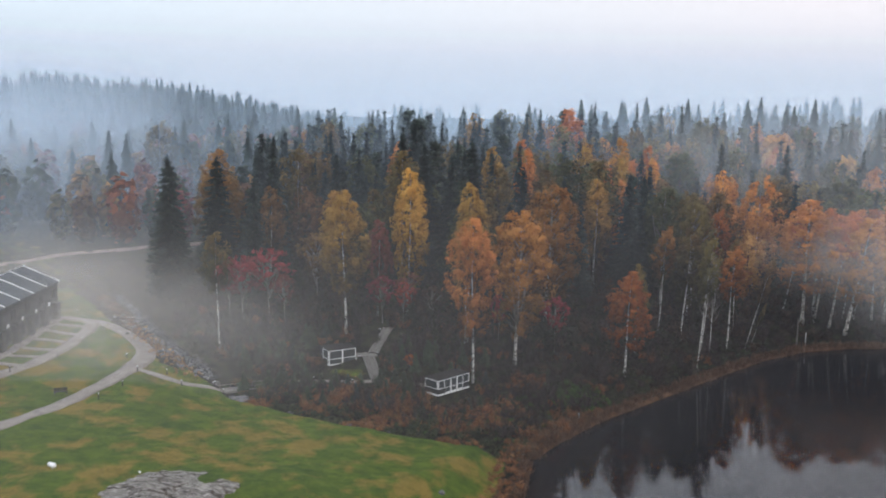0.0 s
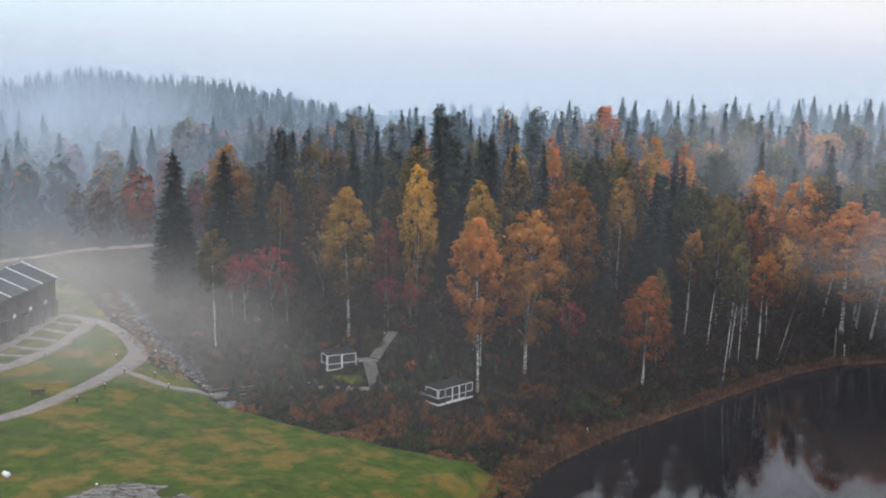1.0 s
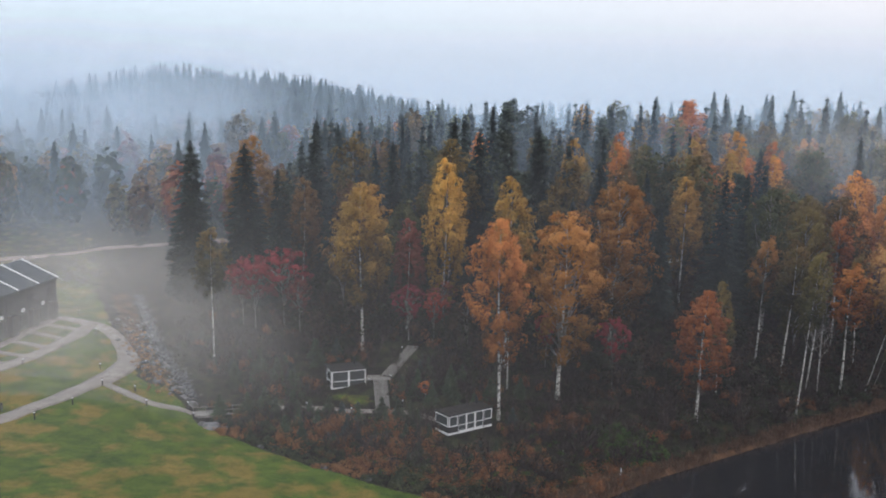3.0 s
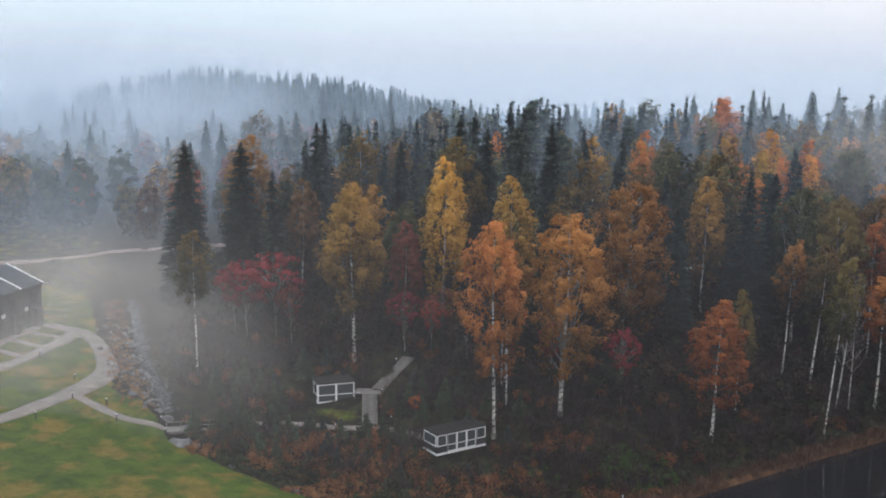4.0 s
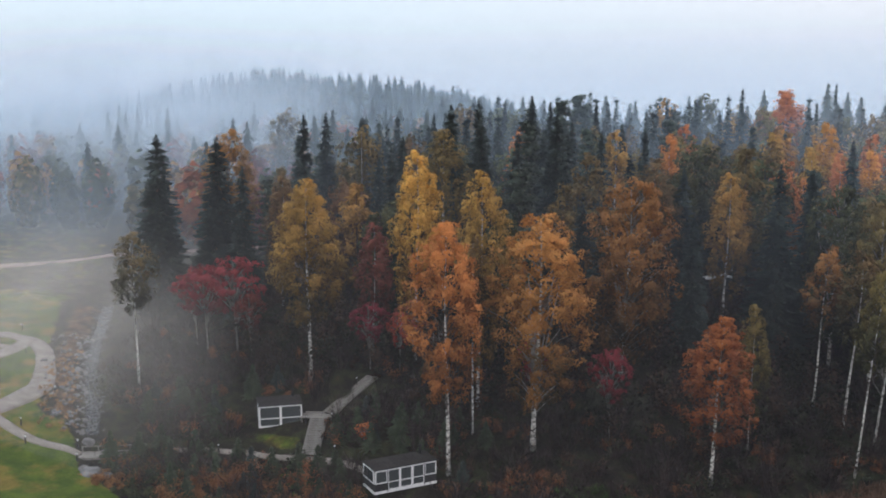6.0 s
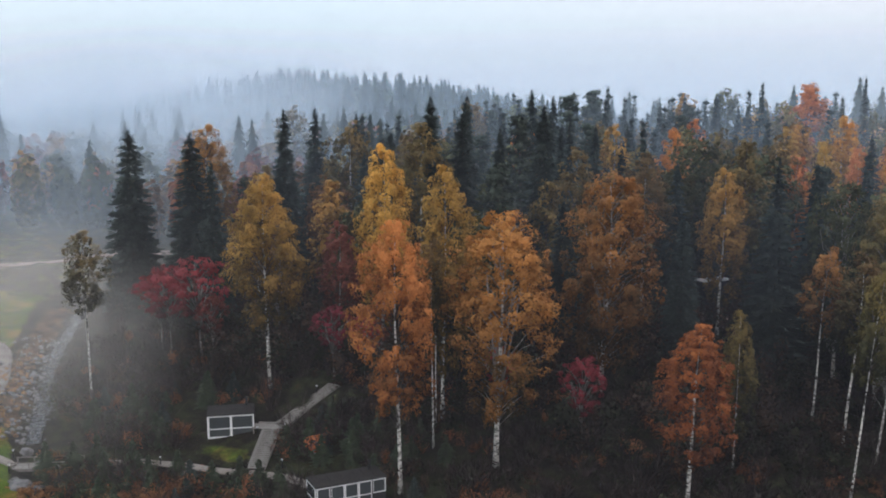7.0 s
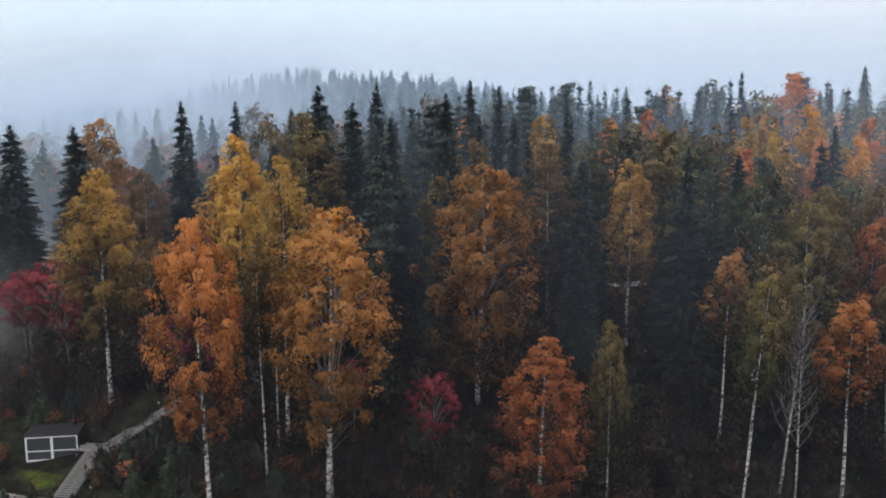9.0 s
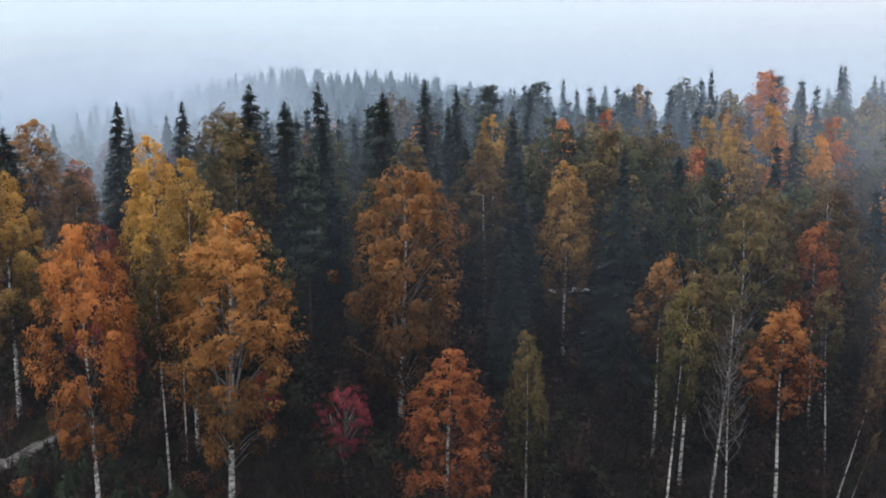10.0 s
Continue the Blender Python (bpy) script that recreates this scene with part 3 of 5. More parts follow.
def bare_tree(seed, height=19.0, girth=0.14):
    """Meshes of a nearly leafless tree: trunk, steep forking branches, a haze of twigs."""
    rng = np.random.default_rng(seed)
    line = trunk_line(rng, height, height * 0.04)
    n = len(line)
    trunk = tube(line, [max(0.02, girth * (1 - i / (n - 1)) ** 0.8) for i in range(n)], 7)
    wood, twigs = [], []
    for i in range(24):
        s = (i + rng.uniform()) / 24
        root = on_line(line, height * (0.30 + 0.62 * s))
        a, reach = i * 2.4 + rng.uniform(-0.5, 0.5), (1 - 0.6 * s) * rng.uniform(1.2, 2.8)
        d = np.array([math.cos(a), math.sin(a), 0.0])
        tip = root + d * reach + np.array([0, 0, reach * rng.uniform(1.1, 2.0)])
        mid = root * 0.5 + tip * 0.5 + d * 0.16 * reach
        wood.append(tube([root, mid, tip], [0.055, 0.036, 0.012], 4))
        for _ in range(6):
            t = rng.uniform(0.3, 1.0)
            p = root + (tip - root) * t
            q = p + rng.normal(size=3) * np.array([0.55, 0.55, 0.3]) + np.array([0, 0, rng.uniform(0.5, 1.3)])
            wood.append(tube([p, q], [0.018, 0.006], 3))
            twigs.append(p * 0.4 + q * 0.6 + rng.normal(size=(7, 3)) * 0.3)
    c = np.concatenate(twigs)
    return mesh_of("trunk", *trunk, BARK, True), mesh_of("branch_work", *join(wood), PALE_BARK, True), quad_mesh("crown", leaf_quads(rng, c, 0.13, -0.8, 0.0, 0.16), LEAF["twigs"])


def conifer(seed, height=26.0, width=3.7, start=0.03, boughs=700, each=5, size=0.40, sag=0.34, taper=0.55, rag=0.10, core=500):
    """Meshes of a spruce: trunk, and a dense full crown of drooping boughs."""
    rng = np.random.default_rng(seed)
    line = trunk_line(rng, height, height * 0.004)
    n = len(line)
    trunk = tube(line, [max(0.02, 0.26 * (1 - i / (n - 1))) for i in range(n)], 6)
    k = boughs

    def reach(s):
        return width * ((1 - s) ** taper * 0.82 + (1 - s) * 0.18) * np.minimum(1, (s + 0.03) / 0.10) ** 0.35 * np.minimum(1, (1 - s) / 0.05 + 0.12) ** 0.5

    s = 1 - rng.uniform(0.0002, 1, k) ** 0.62
    s[: k // 9] = rng.uniform(0.86, 1.0, k // 9)
    # boughs stand in loose whorls
    s = np.clip(s + 0.008 * np.sin(s * 150 + seed), 0, 0.9999)
    a = rng.uniform(0, 6.283, k)
    lobes = np.sin(a * 3 + s * 9 + seed) * 0.05 + np.sin(a * 2 - s * 23 + seed * 2) * 0.06 + np.sin(a + s * 41 + seed * 3) * 0.05
    r = (reach(s) * (1 + lobes + rng.normal(size=k) * rag) + 0.06)[:, None]
    d = np.stack([np.cos(a), np.sin(a), np.zeros(k)], 1)
    side = np.stack([-np.sin(a), np.cos(a), np.zeros(k)], 1)
    up = np.array([[0.0, 0.0, 1.0]])
    root = np.stack([np.interp(s, np.linspace(0, 1, n), [q[i] for q in line]) for i in (0, 1)] + [height * (start + (1 - start) * s)], 1)
    out, face, tone = [], [], []
    own = rng.normal(size=k) * 0.07
    for j in range(each):
        t = 0.35 + 0.67 * (j + rng.uniform(0, 1, (k, 1))) / each
        p = root + d * r * t + up * (-sag * r * t ** 1.3 + 0.22 * r * np.maximum(t - 0.75, 0))
        half = (size * (1.15 - 0.7 * t) * (0.30 + 0.26 * r) + 0.03) * rng.uniform(0.7, 1.3, (k, 1))
        step = r / each * 0.75 + 0.06
        for sg in (-1, 1):
            tip = p + side * half * sg + d * step * 0.4 - up * half * rng.uniform(0.4, 1.1, (k, 1))
            near, far = p - d * step, p + d * step - up * 0.25 * half
            mid = (tip + near) / 2 - up * half * 0.4 + rng.normal(size=(k, 3)) * 0.05
            out.append(np.stack([near, mid, tip, far], axis=1))
            face.append(d * 0.7 + side * 0.3 * sg + up * 0.5 + rng.normal(size=(k, 3)) * 0.12)
            tone.append(own)
    if core:
        sc, ac = 1 - rng.uniform(0.001, 1, core) ** 0.62, rng.uniform(0, 6.283, core)
        rc = reach(sc) * rng.uniform(0.05, 0.75, core) ** 0.7
        c = np.stack([np.cos(ac) * rc, np.sin(ac) * rc, height * (start + (0.97 - start) * sc) - 0.3 * rc], 1)
        outward = np.stack([np.cos(ac), np.sin(ac), np.full(core, 0.5)], 1)
        out.append(leaf_quads(rng, c, size * 1.5, 0.9, 0.0, 0.55, outward))
        face.append(outward)
        tone.append(np.zeros(core))
    return mesh_of("trunk", *trunk, DARK_BARK, True), None, quad_mesh("crown", np.concatenate(out), LEAF["spruce"], np.concatenate(face), np.concatenate(tone))


def pine(seed, height=24.0):
    """Meshes of a pine: a tall trunk with clumped tiers of needles."""
    rng = np.random.default_rng(seed)
    line = trunk_line(rng, height, height * 0.02)
    n = len(line)
    trunk = tube(line, [max(0.03, 0.24 * (1 - i / (n - 1)) ** 0.7) for i in range(n)], 6)
    wood, centres, faces = [], [], []
    for i in range(26):
        s = (i + rng.uniform()) / 26
        z = height * (0.42 + 0.57 * s)
        reach = (2.9 * (1 - s) ** 0.6 + 0.3) * rng.uniform(0.6, 1.1)
        a = i * 2.4 + rng.uniform(-0.5, 0.5)
        d = np.array([math.cos(a), math.sin(a), 0])
        root = on_line(line, z)
        pts = [root, root + d * reach * 0.5 + np.array([0, 0, 0.1]), root + d * reach + np.array([0, 0, 0.5])]
        wood.append(tube(pts, [0.05, 0.03, 0.012], 4))
        for k in range(7):
            t = rng.uniform(0.35, 1.05)
            c = root + d * reach * t + np.array([0, 0, 0.4 * t]) + rng.normal(size=3) * np.array([0.4, 0.4, 0.15])
            puff = rng.normal(size=(20, 3))
            centres.append(c + puff * np.array([0.42, 0.42, 0.20]))
            faces.append(puff * 0.4 + d * 0.5 + np.array([0, 0, 0.6]))
    fa = np.concatenate(faces)
    q = leaf_quads(rng, np.concatenate(centres), 0.29, -0.3, 0.0, 0.55, fa)
    return mesh_of("trunk", *trunk, DARK_BARK, True), mesh_of("branch_work", *join(wood), DARK_BARK, True), quad_mesh("crown", q, LEAF["pine"], fa)


PROTO = {
    # birches near the water: crown from low down, ragged below and domed above
    "birch_a": (24.0, broadleaf(1, start=0.28, width=4.0, clumps=330, leaves=68, size=0.13, clump=0.66, peak=0.36, dome=0.72, gaps=0.5)),
    "birch_b": (24.0, broadleaf(2, start=0.30, width=4.2, clumps=290, leaves=68, size=0.13, clump=0.66, gaps=0.9, peak=0.45, dome=0.62)),
    "birch_e": (24.0, broadleaf(9, start=0.20, width=4.5, clumps=310, leaves=68, size=0.13, clump=0.68, fork=4, gaps=0.9, peak=0.42, dome=0.62)),
    "birch_c": (24.0, broadleaf(3, start=0.18, width=3.7, clumps=260, leaves=52, size=0.155, clump=0.7, peak=0.42, dome=0.70, gaps=0.3)),
    "birch_d": (24.0, broadleaf(4, start=0.26, width=4.3, clumps=230, leaves=60, size=0.15, clump=0.7, peak=0.30, dome=0.8, gaps=0.2)),
    "broad": (22.0, broadleaf(5, height=22, start=0.14, width=5.2, clumps=300, leaves=60, size=0.165, fork=3, clump=0.82, gaps=0.5, peak=0.45, dome=0.6)),
    "slender": (24.0, broadleaf(6, start=0.50, width=2.5, clumps=85, leaves=60, size=0.15, girth=0.15, clump=0.7, gaps=0.5)),
    "bare": (19.0, bare_tree(7)),
    "small": (11.0, broadleaf(8, height=11, start=0.42, width=3.3, clumps=130, leaves=44, size=0.115, girth=0.11, fork=4, clump=0.5, drape=0.8, gaps=0.7, peak=0.5, dome=0.55)),
    "spruce_a": (26.0, conifer(11, boughs=1000, width=4.0, rag=0.06, core=700, taper=0.54)),
    "spruce_b": (26.0, conifer(12, width=4.0, rag=0.07, boughs=860, taper=0.66)),
    "spruce_c": (26.0, conifer(13, width=3.8, rag=0.09, boughs=720, taper=0.72)),
    "spruce_d": (26.0, conifer(16, width=4.3, rag=0.12, boughs=800, taper=0.85, sag=0.26)),
    "pine": (24.0, pine(14)),
    "sapling": (4.0, conifer(15, height=4.0, width=1.15, boughs=190, each=4, size=0.24, taper=0.7, core=120)),
    # lighter meshes for the trees within the wood
    "mid_birch": (23.0, broadleaf(31, height=23, start=0.14, width=3.6, clumps=130, leaves=32, size=0.26, peak=0.42, dome=0.75)),
    "mid_broad": (21.0, broadleaf(32, height=21, start=0.12, width=4.5, clumps=140, leaves=34, size=0.28, clump=1.05, peak=0.45, dome=0.6)),
    "far_birch": (22.0, broadleaf(21, height=22, start=0.12, width=3.6, clumps=100, leaves=20, size=0.36, peak=0.42, dome=0.75, clump=0.95)),
    "far_broad": (20.0, broadleaf(22, height=20, start=0.12, width=4.5, clumps=110, leaves=20, size=0.40, peak=0.45, dome=0.6, clump=1.15)),
    "far_spruce": (26.0, conifer(23, width=4.0, boughs=340, each=4, size=0.60, core=200, taper=0.74)),
    "far_pine": (24.0, pine(24)),
}
KINDS = {"spruce_a": "spruce", "spruce_d": "spruce", "spruce_b": "spruce", "spruce_c": "spruce", "far_spruce": "spruce", "sapling": "young_spruce", "pine": "pine", "far_pine": "pine",
         "broad": "broadleaf_tree", "far_broad": "broadleaf_tree", "mid_broad": "broadleaf_tree", "small": "maple", "bare": "bare_tree"}
TINT_WORDS = {"maroon": "dull maroon autumn maple", "umber": "umber-brown withering tree", "gold": "golden-yellow autumn birch", "ochre": "ochre-yellow autumn birch", "amber": "orange autumn birch", "rust": "rusty orange autumn birch", "olive": "olive and yellow turning birch",
              "green": "dull green broad-leaved tree", "flame": "flame-red autumn aspen", "crimson": "crimson autumn maple", "brown": "brown withered broad-leaved tree",
              "spruce": "tall dark green spruce", "pine": "grey-green pine", "twigs": "nearly leafless tree with purple-grey twigs"}
tree_rng = random.Random(5)
PLACED = []


def tree(proto, x, y, top, tint, wide=1.0, label="", lean=(0, 0), bark=None, base=None, group="trees of the wood"):
    """A tree that stands on the land at x, y with its tip at the height top."""
    if y > 208:
        proto = {"birch_a": "mid_birch", "birch_c": "mid_birch", "broad": "mid_broad", "spruce_a": "spruce_b"}.get(proto, proto)
    height, (trunk, branches, crown) = PROTO[proto]
    z = ground(x, y) - 0.15 if base is None else base
    s = (top - z) / height
    name = KINDS.get(proto, "birch")
    ob = new(name)
    ob.empty_display_size = 0.5
    spin = Matrix.Rotation(tree_rng.uniform(0, 6.28), 4, "Z")
    ob.matrix_world = Matrix.Translation((x, y, z)) @ Euler((lean[0], lean[1], 0)).to_matrix().to_4x4() @ spin @ Matrix.Diagonal((s * wide, s * wide, s, 1))
    tagged(ob, label or TINT_WORDS.get(tint, "autumn tree") + " in the misty wood", "tree", group)
    for n, me in (("trunk", trunk), ("branch_work", branches), ("crown", crown)):
        if me is None:
            continue
        p = new(n, me)
        p.parent = ob
        if n == "branch_work":
            tagged(p, kind="stuff")
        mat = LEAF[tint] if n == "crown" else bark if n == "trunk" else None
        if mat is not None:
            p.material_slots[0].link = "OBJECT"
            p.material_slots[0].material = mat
    PLACED.append((x, y))
    return ob


# the spruces that stand out: place, tip
for p, x, y, top, w in (("spruce_a", -53.2, 181.0, 36.9, 1.12), ("spruce_a", -44.6, 183.6, 36.5, 1.2), ("spruce_b", -36, 195, 39.8, 0.9),
                        ("spruce_a", -42.3, 216.4, 39.8, 1.0), ("spruce_a", -5.3, 189, 39.3, 0.95), ("spruce_b", 0, 188.6, 37.4, 1.05), ("spruce_a", -9.5, 188, 41.4, 0.85),
                        ("spruce_a", -9.4, 236.4, 42.9, 1.05), ("spruce_b", -8, 246, 41.8, 1.0), ("spruce_d", 34.8, 189.6, 33.9, 1.1), ("spruce_b", 47, 243, 35.1, 0.9),
                        ("spruce_b", -43, 234, 38.5, 0.9), ("spruce_b", -30, 240, 39.5, 0.8), ("spruce_c", -10.5, 205, 41.8, 1.0), ("spruce_a", 4, 196, 40.2, 0.95),
                        ("spruce_c", -41, 203, 36.2, 1.0), ("spruce_a", 67.3, 245, 37.9, 0.8), ("spruce_a", 83.7, 245, 37.3, 1.0), ("spruce_b", -36, 176, 33.0, 0.9)):
    tree(p, x, y, top, "spruce", w)
for x, y, top in ((-7.3, 294, 43), (2, 324, 41.3), (26.3, 298, 45), (22.8, 307, 43.5), (49, 342, 46.8), (8, 308, 42.3), (-3, 270, 41.5), (15, 290, 41.5)):
    tree("far_spruce", x, y, top, "spruce", 0.9)
# the broad-leaved trees that stand out
for p, x, y, top, tint, w in (("birch_a", -17.3, 158.5, 33.0, "ochre", 1.05), ("birch_b", 3.9, 146.6, 30.4, "amber", 0.86), ("birch_e", 10.9, 154.2, 30.8, "gold", 1.16),
                              ("birch_c", -7.4, 167.5, 36.2, "gold", 0.82), ("birch_c", 3.0, 160.0, 34.5, "ochre", 0.78), ("broad", 17.4, 172.6, 33.2, "ochre", 1.02),
                              ("birch_c", 28.3, 190, 32.8, "ochre", 0.95), ("birch_c", -45.5, 189.5, 37.6, "ochre", 1.15),
                              ("broad", -34, 213, 37.8, "olive", 0.9), ("birch_c", -9.3, 184, 38.2, "olive", 1.1)):
    tree(p, x, y, top, tint, w)
for p, x, y, top, tint, w in (("birch_c", 9, 219, 37.3, "ochre", 0.9), ("birch_c", 18.5, 192, 34.3, "olive", 1.2), ("birch_a", 22.4, 198, 32.5, "green", 1.2),
                              ("birch_c", 17.8, 249, 37.6, "amber", 0.9), ("birch_c", 17, 225, 36.6, "amber", 0.9), ("birch_c", 33.3, 247, 36.4, "ochre", 0.95),
                              ("birch_a", 35.6, 307, 44.9, "flame", 1.5), ("birch_c", 39.5, 229, 35, "ochre", 0.9), ("birch_c", 45, 244.5, 33.3, "flame", 0.9),
                              ("birch_c", 50, 246, 33.6, "amber", 0.9), ("broad", 28.5, 219.7, 35.4, "olive", 0.9), ("broad", 33, 217, 35.8, "olive", 0.8)):
    tree(p, x, y, top, tint, w)
for p, x, y, top, tint, w in (("birch_a", 36.2, 226, 32.6, "flame", 1.15), ("birch_c", 38.5, 222, 30.0, "flame", 1.0), ("birch_c", 42.5, 250, 38.3, "gold", 1.0), ("birch_c", 52, 258, 36, "amber", 1.0),
                              ("broad", 48, 211, 28.4, "olive", 0.9), ("broad", 53.4, 216, 28.3, "olive", 0.8), ("broad", 63.3, 227, 32.2, "amber", 0.9), ("broad", 68, 216, 32, "amber", 0.9),
                              ("birch_a", 49, 194, 30, "olive", 1.15), ("birch_c", -34.9, 185, 31.0, "umber", 1.0), ("birch_c", -12.6, 166.5, 27.2, "maroon", 0.95), ("broad", -86, 284, 40, "olive", 0.9)):
    tree(p, x, y, top, tint, w)
# slim birches by the lake, with pale trunks
for p, x, y, top, tint, w, lx in (("slender", -37.2, 152.5, 26.6, "olive", 1.35, 0.0), ("slender", 39.9, 181.4, 24.8, "ochre", 1.2, 0.07), ("slender", 43.8, 166.4, 25.0, "olive", 0.9, 0.09),
                                  ("slender", 43.2, 177.4, 25, "olive", 1.3, 0.03), ("bare", 46.4, 174.4, 21, "twigs", 1.1, 0.08), ("bare", 47.8, 173.6, 19.5, "twigs", 0.9, 0.03), ("slender", 51.6, 176.0, 22.0, "rust", 1.5, 0.05)):
    tree(p, x, y, top, tint, w, lean=(0, lx), group="slim birches by the lake")
for p, x, y, top, tint, w, lx in (("slender", 56.0, 179.4, 20, "umber", 0.7, 0.24), ("slender", 57.0, 179.8, 11, "olive", 0.5, 0.3), ("slender", 4.0, 154.8, 28, "olive", 0.8, 0.0), ("slender", 2.7, 158.8, 27, "olive", 0.8, 0.0),
                                  ("slender", 53.2, 192, 27, "rust", 1.2, 0.03), ("slender", 55.2, 185, 22, "olive", 1.0, 0.0)):
    tree(p, x, y, top, tint, w, lean=(0, lx), group="slim birches by the lake")
lake_rng = random.Random(8)
for i in range(17):
    x, y = 70 + i * 1.9 + lake_rng.uniform(-1.2, 1.2), 191 + lake_rng.uniform(-1.5, 8)
    tree(("slender", "birch_d")[i % 2], x, y, 28 + lake_rng.uniform(-2.5, 1.5), ("flame", "amber", "flame", "rust")[i % 4], 1.6, lean=(0, lake_rng.uniform(0.0, 0.16)), group="slim birches by the lake")
# red maples and rowans
for x, y, top, tint, w in ((-31.6, 166, 21.8, "crimson", 1.15), (-36.4, 166.5, 20.4, "crimson", 1.05), (-28.6, 164.4, 17.5, "maroon", 0.8), (-39, 168, 19.5, "crimson", 0.9), (-11.5, 163, 17.8, "crimson", 1.0), (-8.0, 163.8, 16.8, "crimson", 0.8),
                           (18.0, 160.8, 15.2, "crimson", 0.8), (-7, 166, 18, "maroon", 0.9), (-3, 164, 16, "brown", 1.0), (-24, 172, 24, "umber", 0.9), (8.5, 163, 15, "crimson", 0.7)):
    tree("small", x, y, top, tint, w, bark=PALE_BARK, group="red maples")
for p, x, y, top, tint, w in (("broad", 42.0, 191, 31.5, "green", 0.85), ("broad", 46.5, 187, 29.0, "olive", 0.85), ("spruce_b", 39.0, 197, 33.0, "spruce", 1.1), ("spruce_c", 22.4, 193, 33.0, "spruce", 1.1), ("broad", 54.0, 196, 30.0, "olive", 0.9)):
    tree(p, x, y, top, tint, w)
tree("birch_d", 29.2, 156.2, 20.9, "rust", 1.22, lean=(0, 0.06))
tree("birch_c", 32.6, 165.5, 20.3, "olive", 0.7)

# ---- the rest of the wood ----
wood_rng = random.Random(21)


def free(x, y, gap):
    return all((x - a) ** 2 + (y - b) ** 2 > gap * gap for a, b in PLACED)


def mixed(y, x):
    """The kind and colour of a tree of the wood, by where it stands."""
    r = wood_rng.random()
    far = y > 212
    if x > 42:
        pick = (("birch", "amber", 0.12), ("broad", "gold", 0.22), ("broad", "olive", 0.46), ("broad", "green", 0.62), ("birch", "flame", 0.66), ("spruce", "spruce", 1.01))
    elif y > 246:
        pick = (("spruce", "spruce", 0.76), ("pine", "pine", 0.84), ("birch", "olive", 0.92), ("broad", "green", 0.97), ("birch", "ochre", 1.01))
    elif y > 222:
        pick = (("spruce", "spruce", 0.50), ("pine", "pine", 0.62), ("birch", "olive", 0.74), ("birch", "ochre", 0.84), ("broad", "green", 0.94), ("birch", "umber", 0.98), ("birch", "amber", 1.01))
    else:
        pick = (("spruce", "spruce", 0.44), ("birch", "olive", 0.58), ("broad", "umber", 0.64), ("broad", "green", 0.86), ("birch", "ochre", 0.92), ("pine", "pine", 1.01))
    kind, tint = next((k, t) for k, t, lim in pick if r < lim)
    if far:
        return "far_" + kind, tint
    return {"spruce": wood_rng.choice(("spruce_a", "spruce_b", "spruce_c")), "birch": "mid_birch", "broad": "mid_broad", "pine": "pine"}[kind], tint


made = 0
GLIMPSE = [(27.5, 196), (38, 150)]
for _ in range(6000):
    x, y = wood_rng.uniform(-50, 118), wood_rng.uniform(166, 335)
    d = shore_gap(x, y)
    if d < 16 or (x < -30 and y < 182) or made >= 285 or not free(x, y, 5.6 if y < 230 else 5.4) or lookup("glimpse", lambda a, b: line_distance(a, b, GLIMPSE), x, y) < 5:
        continue
    if y < 182 and x < 40 and not free(x, y, 7):
        continue
    proto, tint = mixed(y, x)
    tall = wood_rng.uniform(17, 24) * (0.95 if y < 200 else 1.0)
    if tint in ("gold", "amber", "flame"):
        tall *= 0.88
    if y > 255:
        tall *= 1.06
    if y > 240 and x > 42 and "spruce" not in proto:
        tall *= 0.85
    tree(proto, x, y, ground(x, y) + tall, tint, wood_rng.uniform(0.9, 1.2), bark=DARK_BARK)
    made += 1


def far_wood(name, spots, label, kinds):
    """Trees too far off to count, in one mesh a colour."""
    rng = np.random.default_rng(77)
    heaps = {}
    for i, (x, y) in enumerate(spots):
        kind, tint = kinds[int(rng.integers(len(kinds)))]
        me = FAR[kind][int(rng.integers(len(FAR[kind])))]
        s, a = rng.uniform(0.78, 1.1), rng.uniform(0, 6.28)
        q = me * s
        c, n = math.cos(a), math.sin(a)
        r = np.stack([q[..., 0] * c - q[..., 1] * n, q[..., 0] * n + q[..., 1] * c, q[..., 2]], -1)
        heaps.setdefault(tint, []).append((r + np.array([x, y, ground(x, y)]), facing_out(r, 9.0 * s)))
    for tint, qs in heaps.items():
        ob = new(name, quad_mesh(name, np.concatenate([q for q, f in qs]), LEAF[tint], np.concatenate([f for q, f in qs])))
        tagged(ob, label, "woodland", "", "stuff")


def far_conifer(seed, height=22.0, width=4.4):
    rng = np.random.default_rng(seed)
    out = []
    for i in range(15):
        s = i / 15
        z, r = height * (0.06 + 0.92 * s), width * (1 - s) ** 0.7 * rng.uniform(0.85, 1.15) + 0.08
        for k in range(7):
            a = k * 0.9 + i + rng.uniform(-0.3, 0.3)
            d, side = np.array([math.cos(a), math.sin(a), 0]), np.array([-math.sin(a), math.cos(a), 0])
            rr = r * rng.uniform(0.7, 1.2)
            out.append([np.array([0, 0, z + 1.1]), d * rr * 0.6 + side * rr * 0.5 + [0, 0, z - 0.3 * rr], d * rr + [0, 0, z - 0.75 * rr], d * rr * 0.6 - side * rr * 0.5 + [0, 0, z - 0.3 * rr]])
    return np.array(out)


def facing_out(q, height):
    """Soft normals for a far crown: away from its heart."""
    c = q.mean(axis=1) - np.array([0, 0, height])
    return c / (np.linalg.norm(c, axis=1)[:, None] + 1e-6) + np.array([0, 0, 0.4])


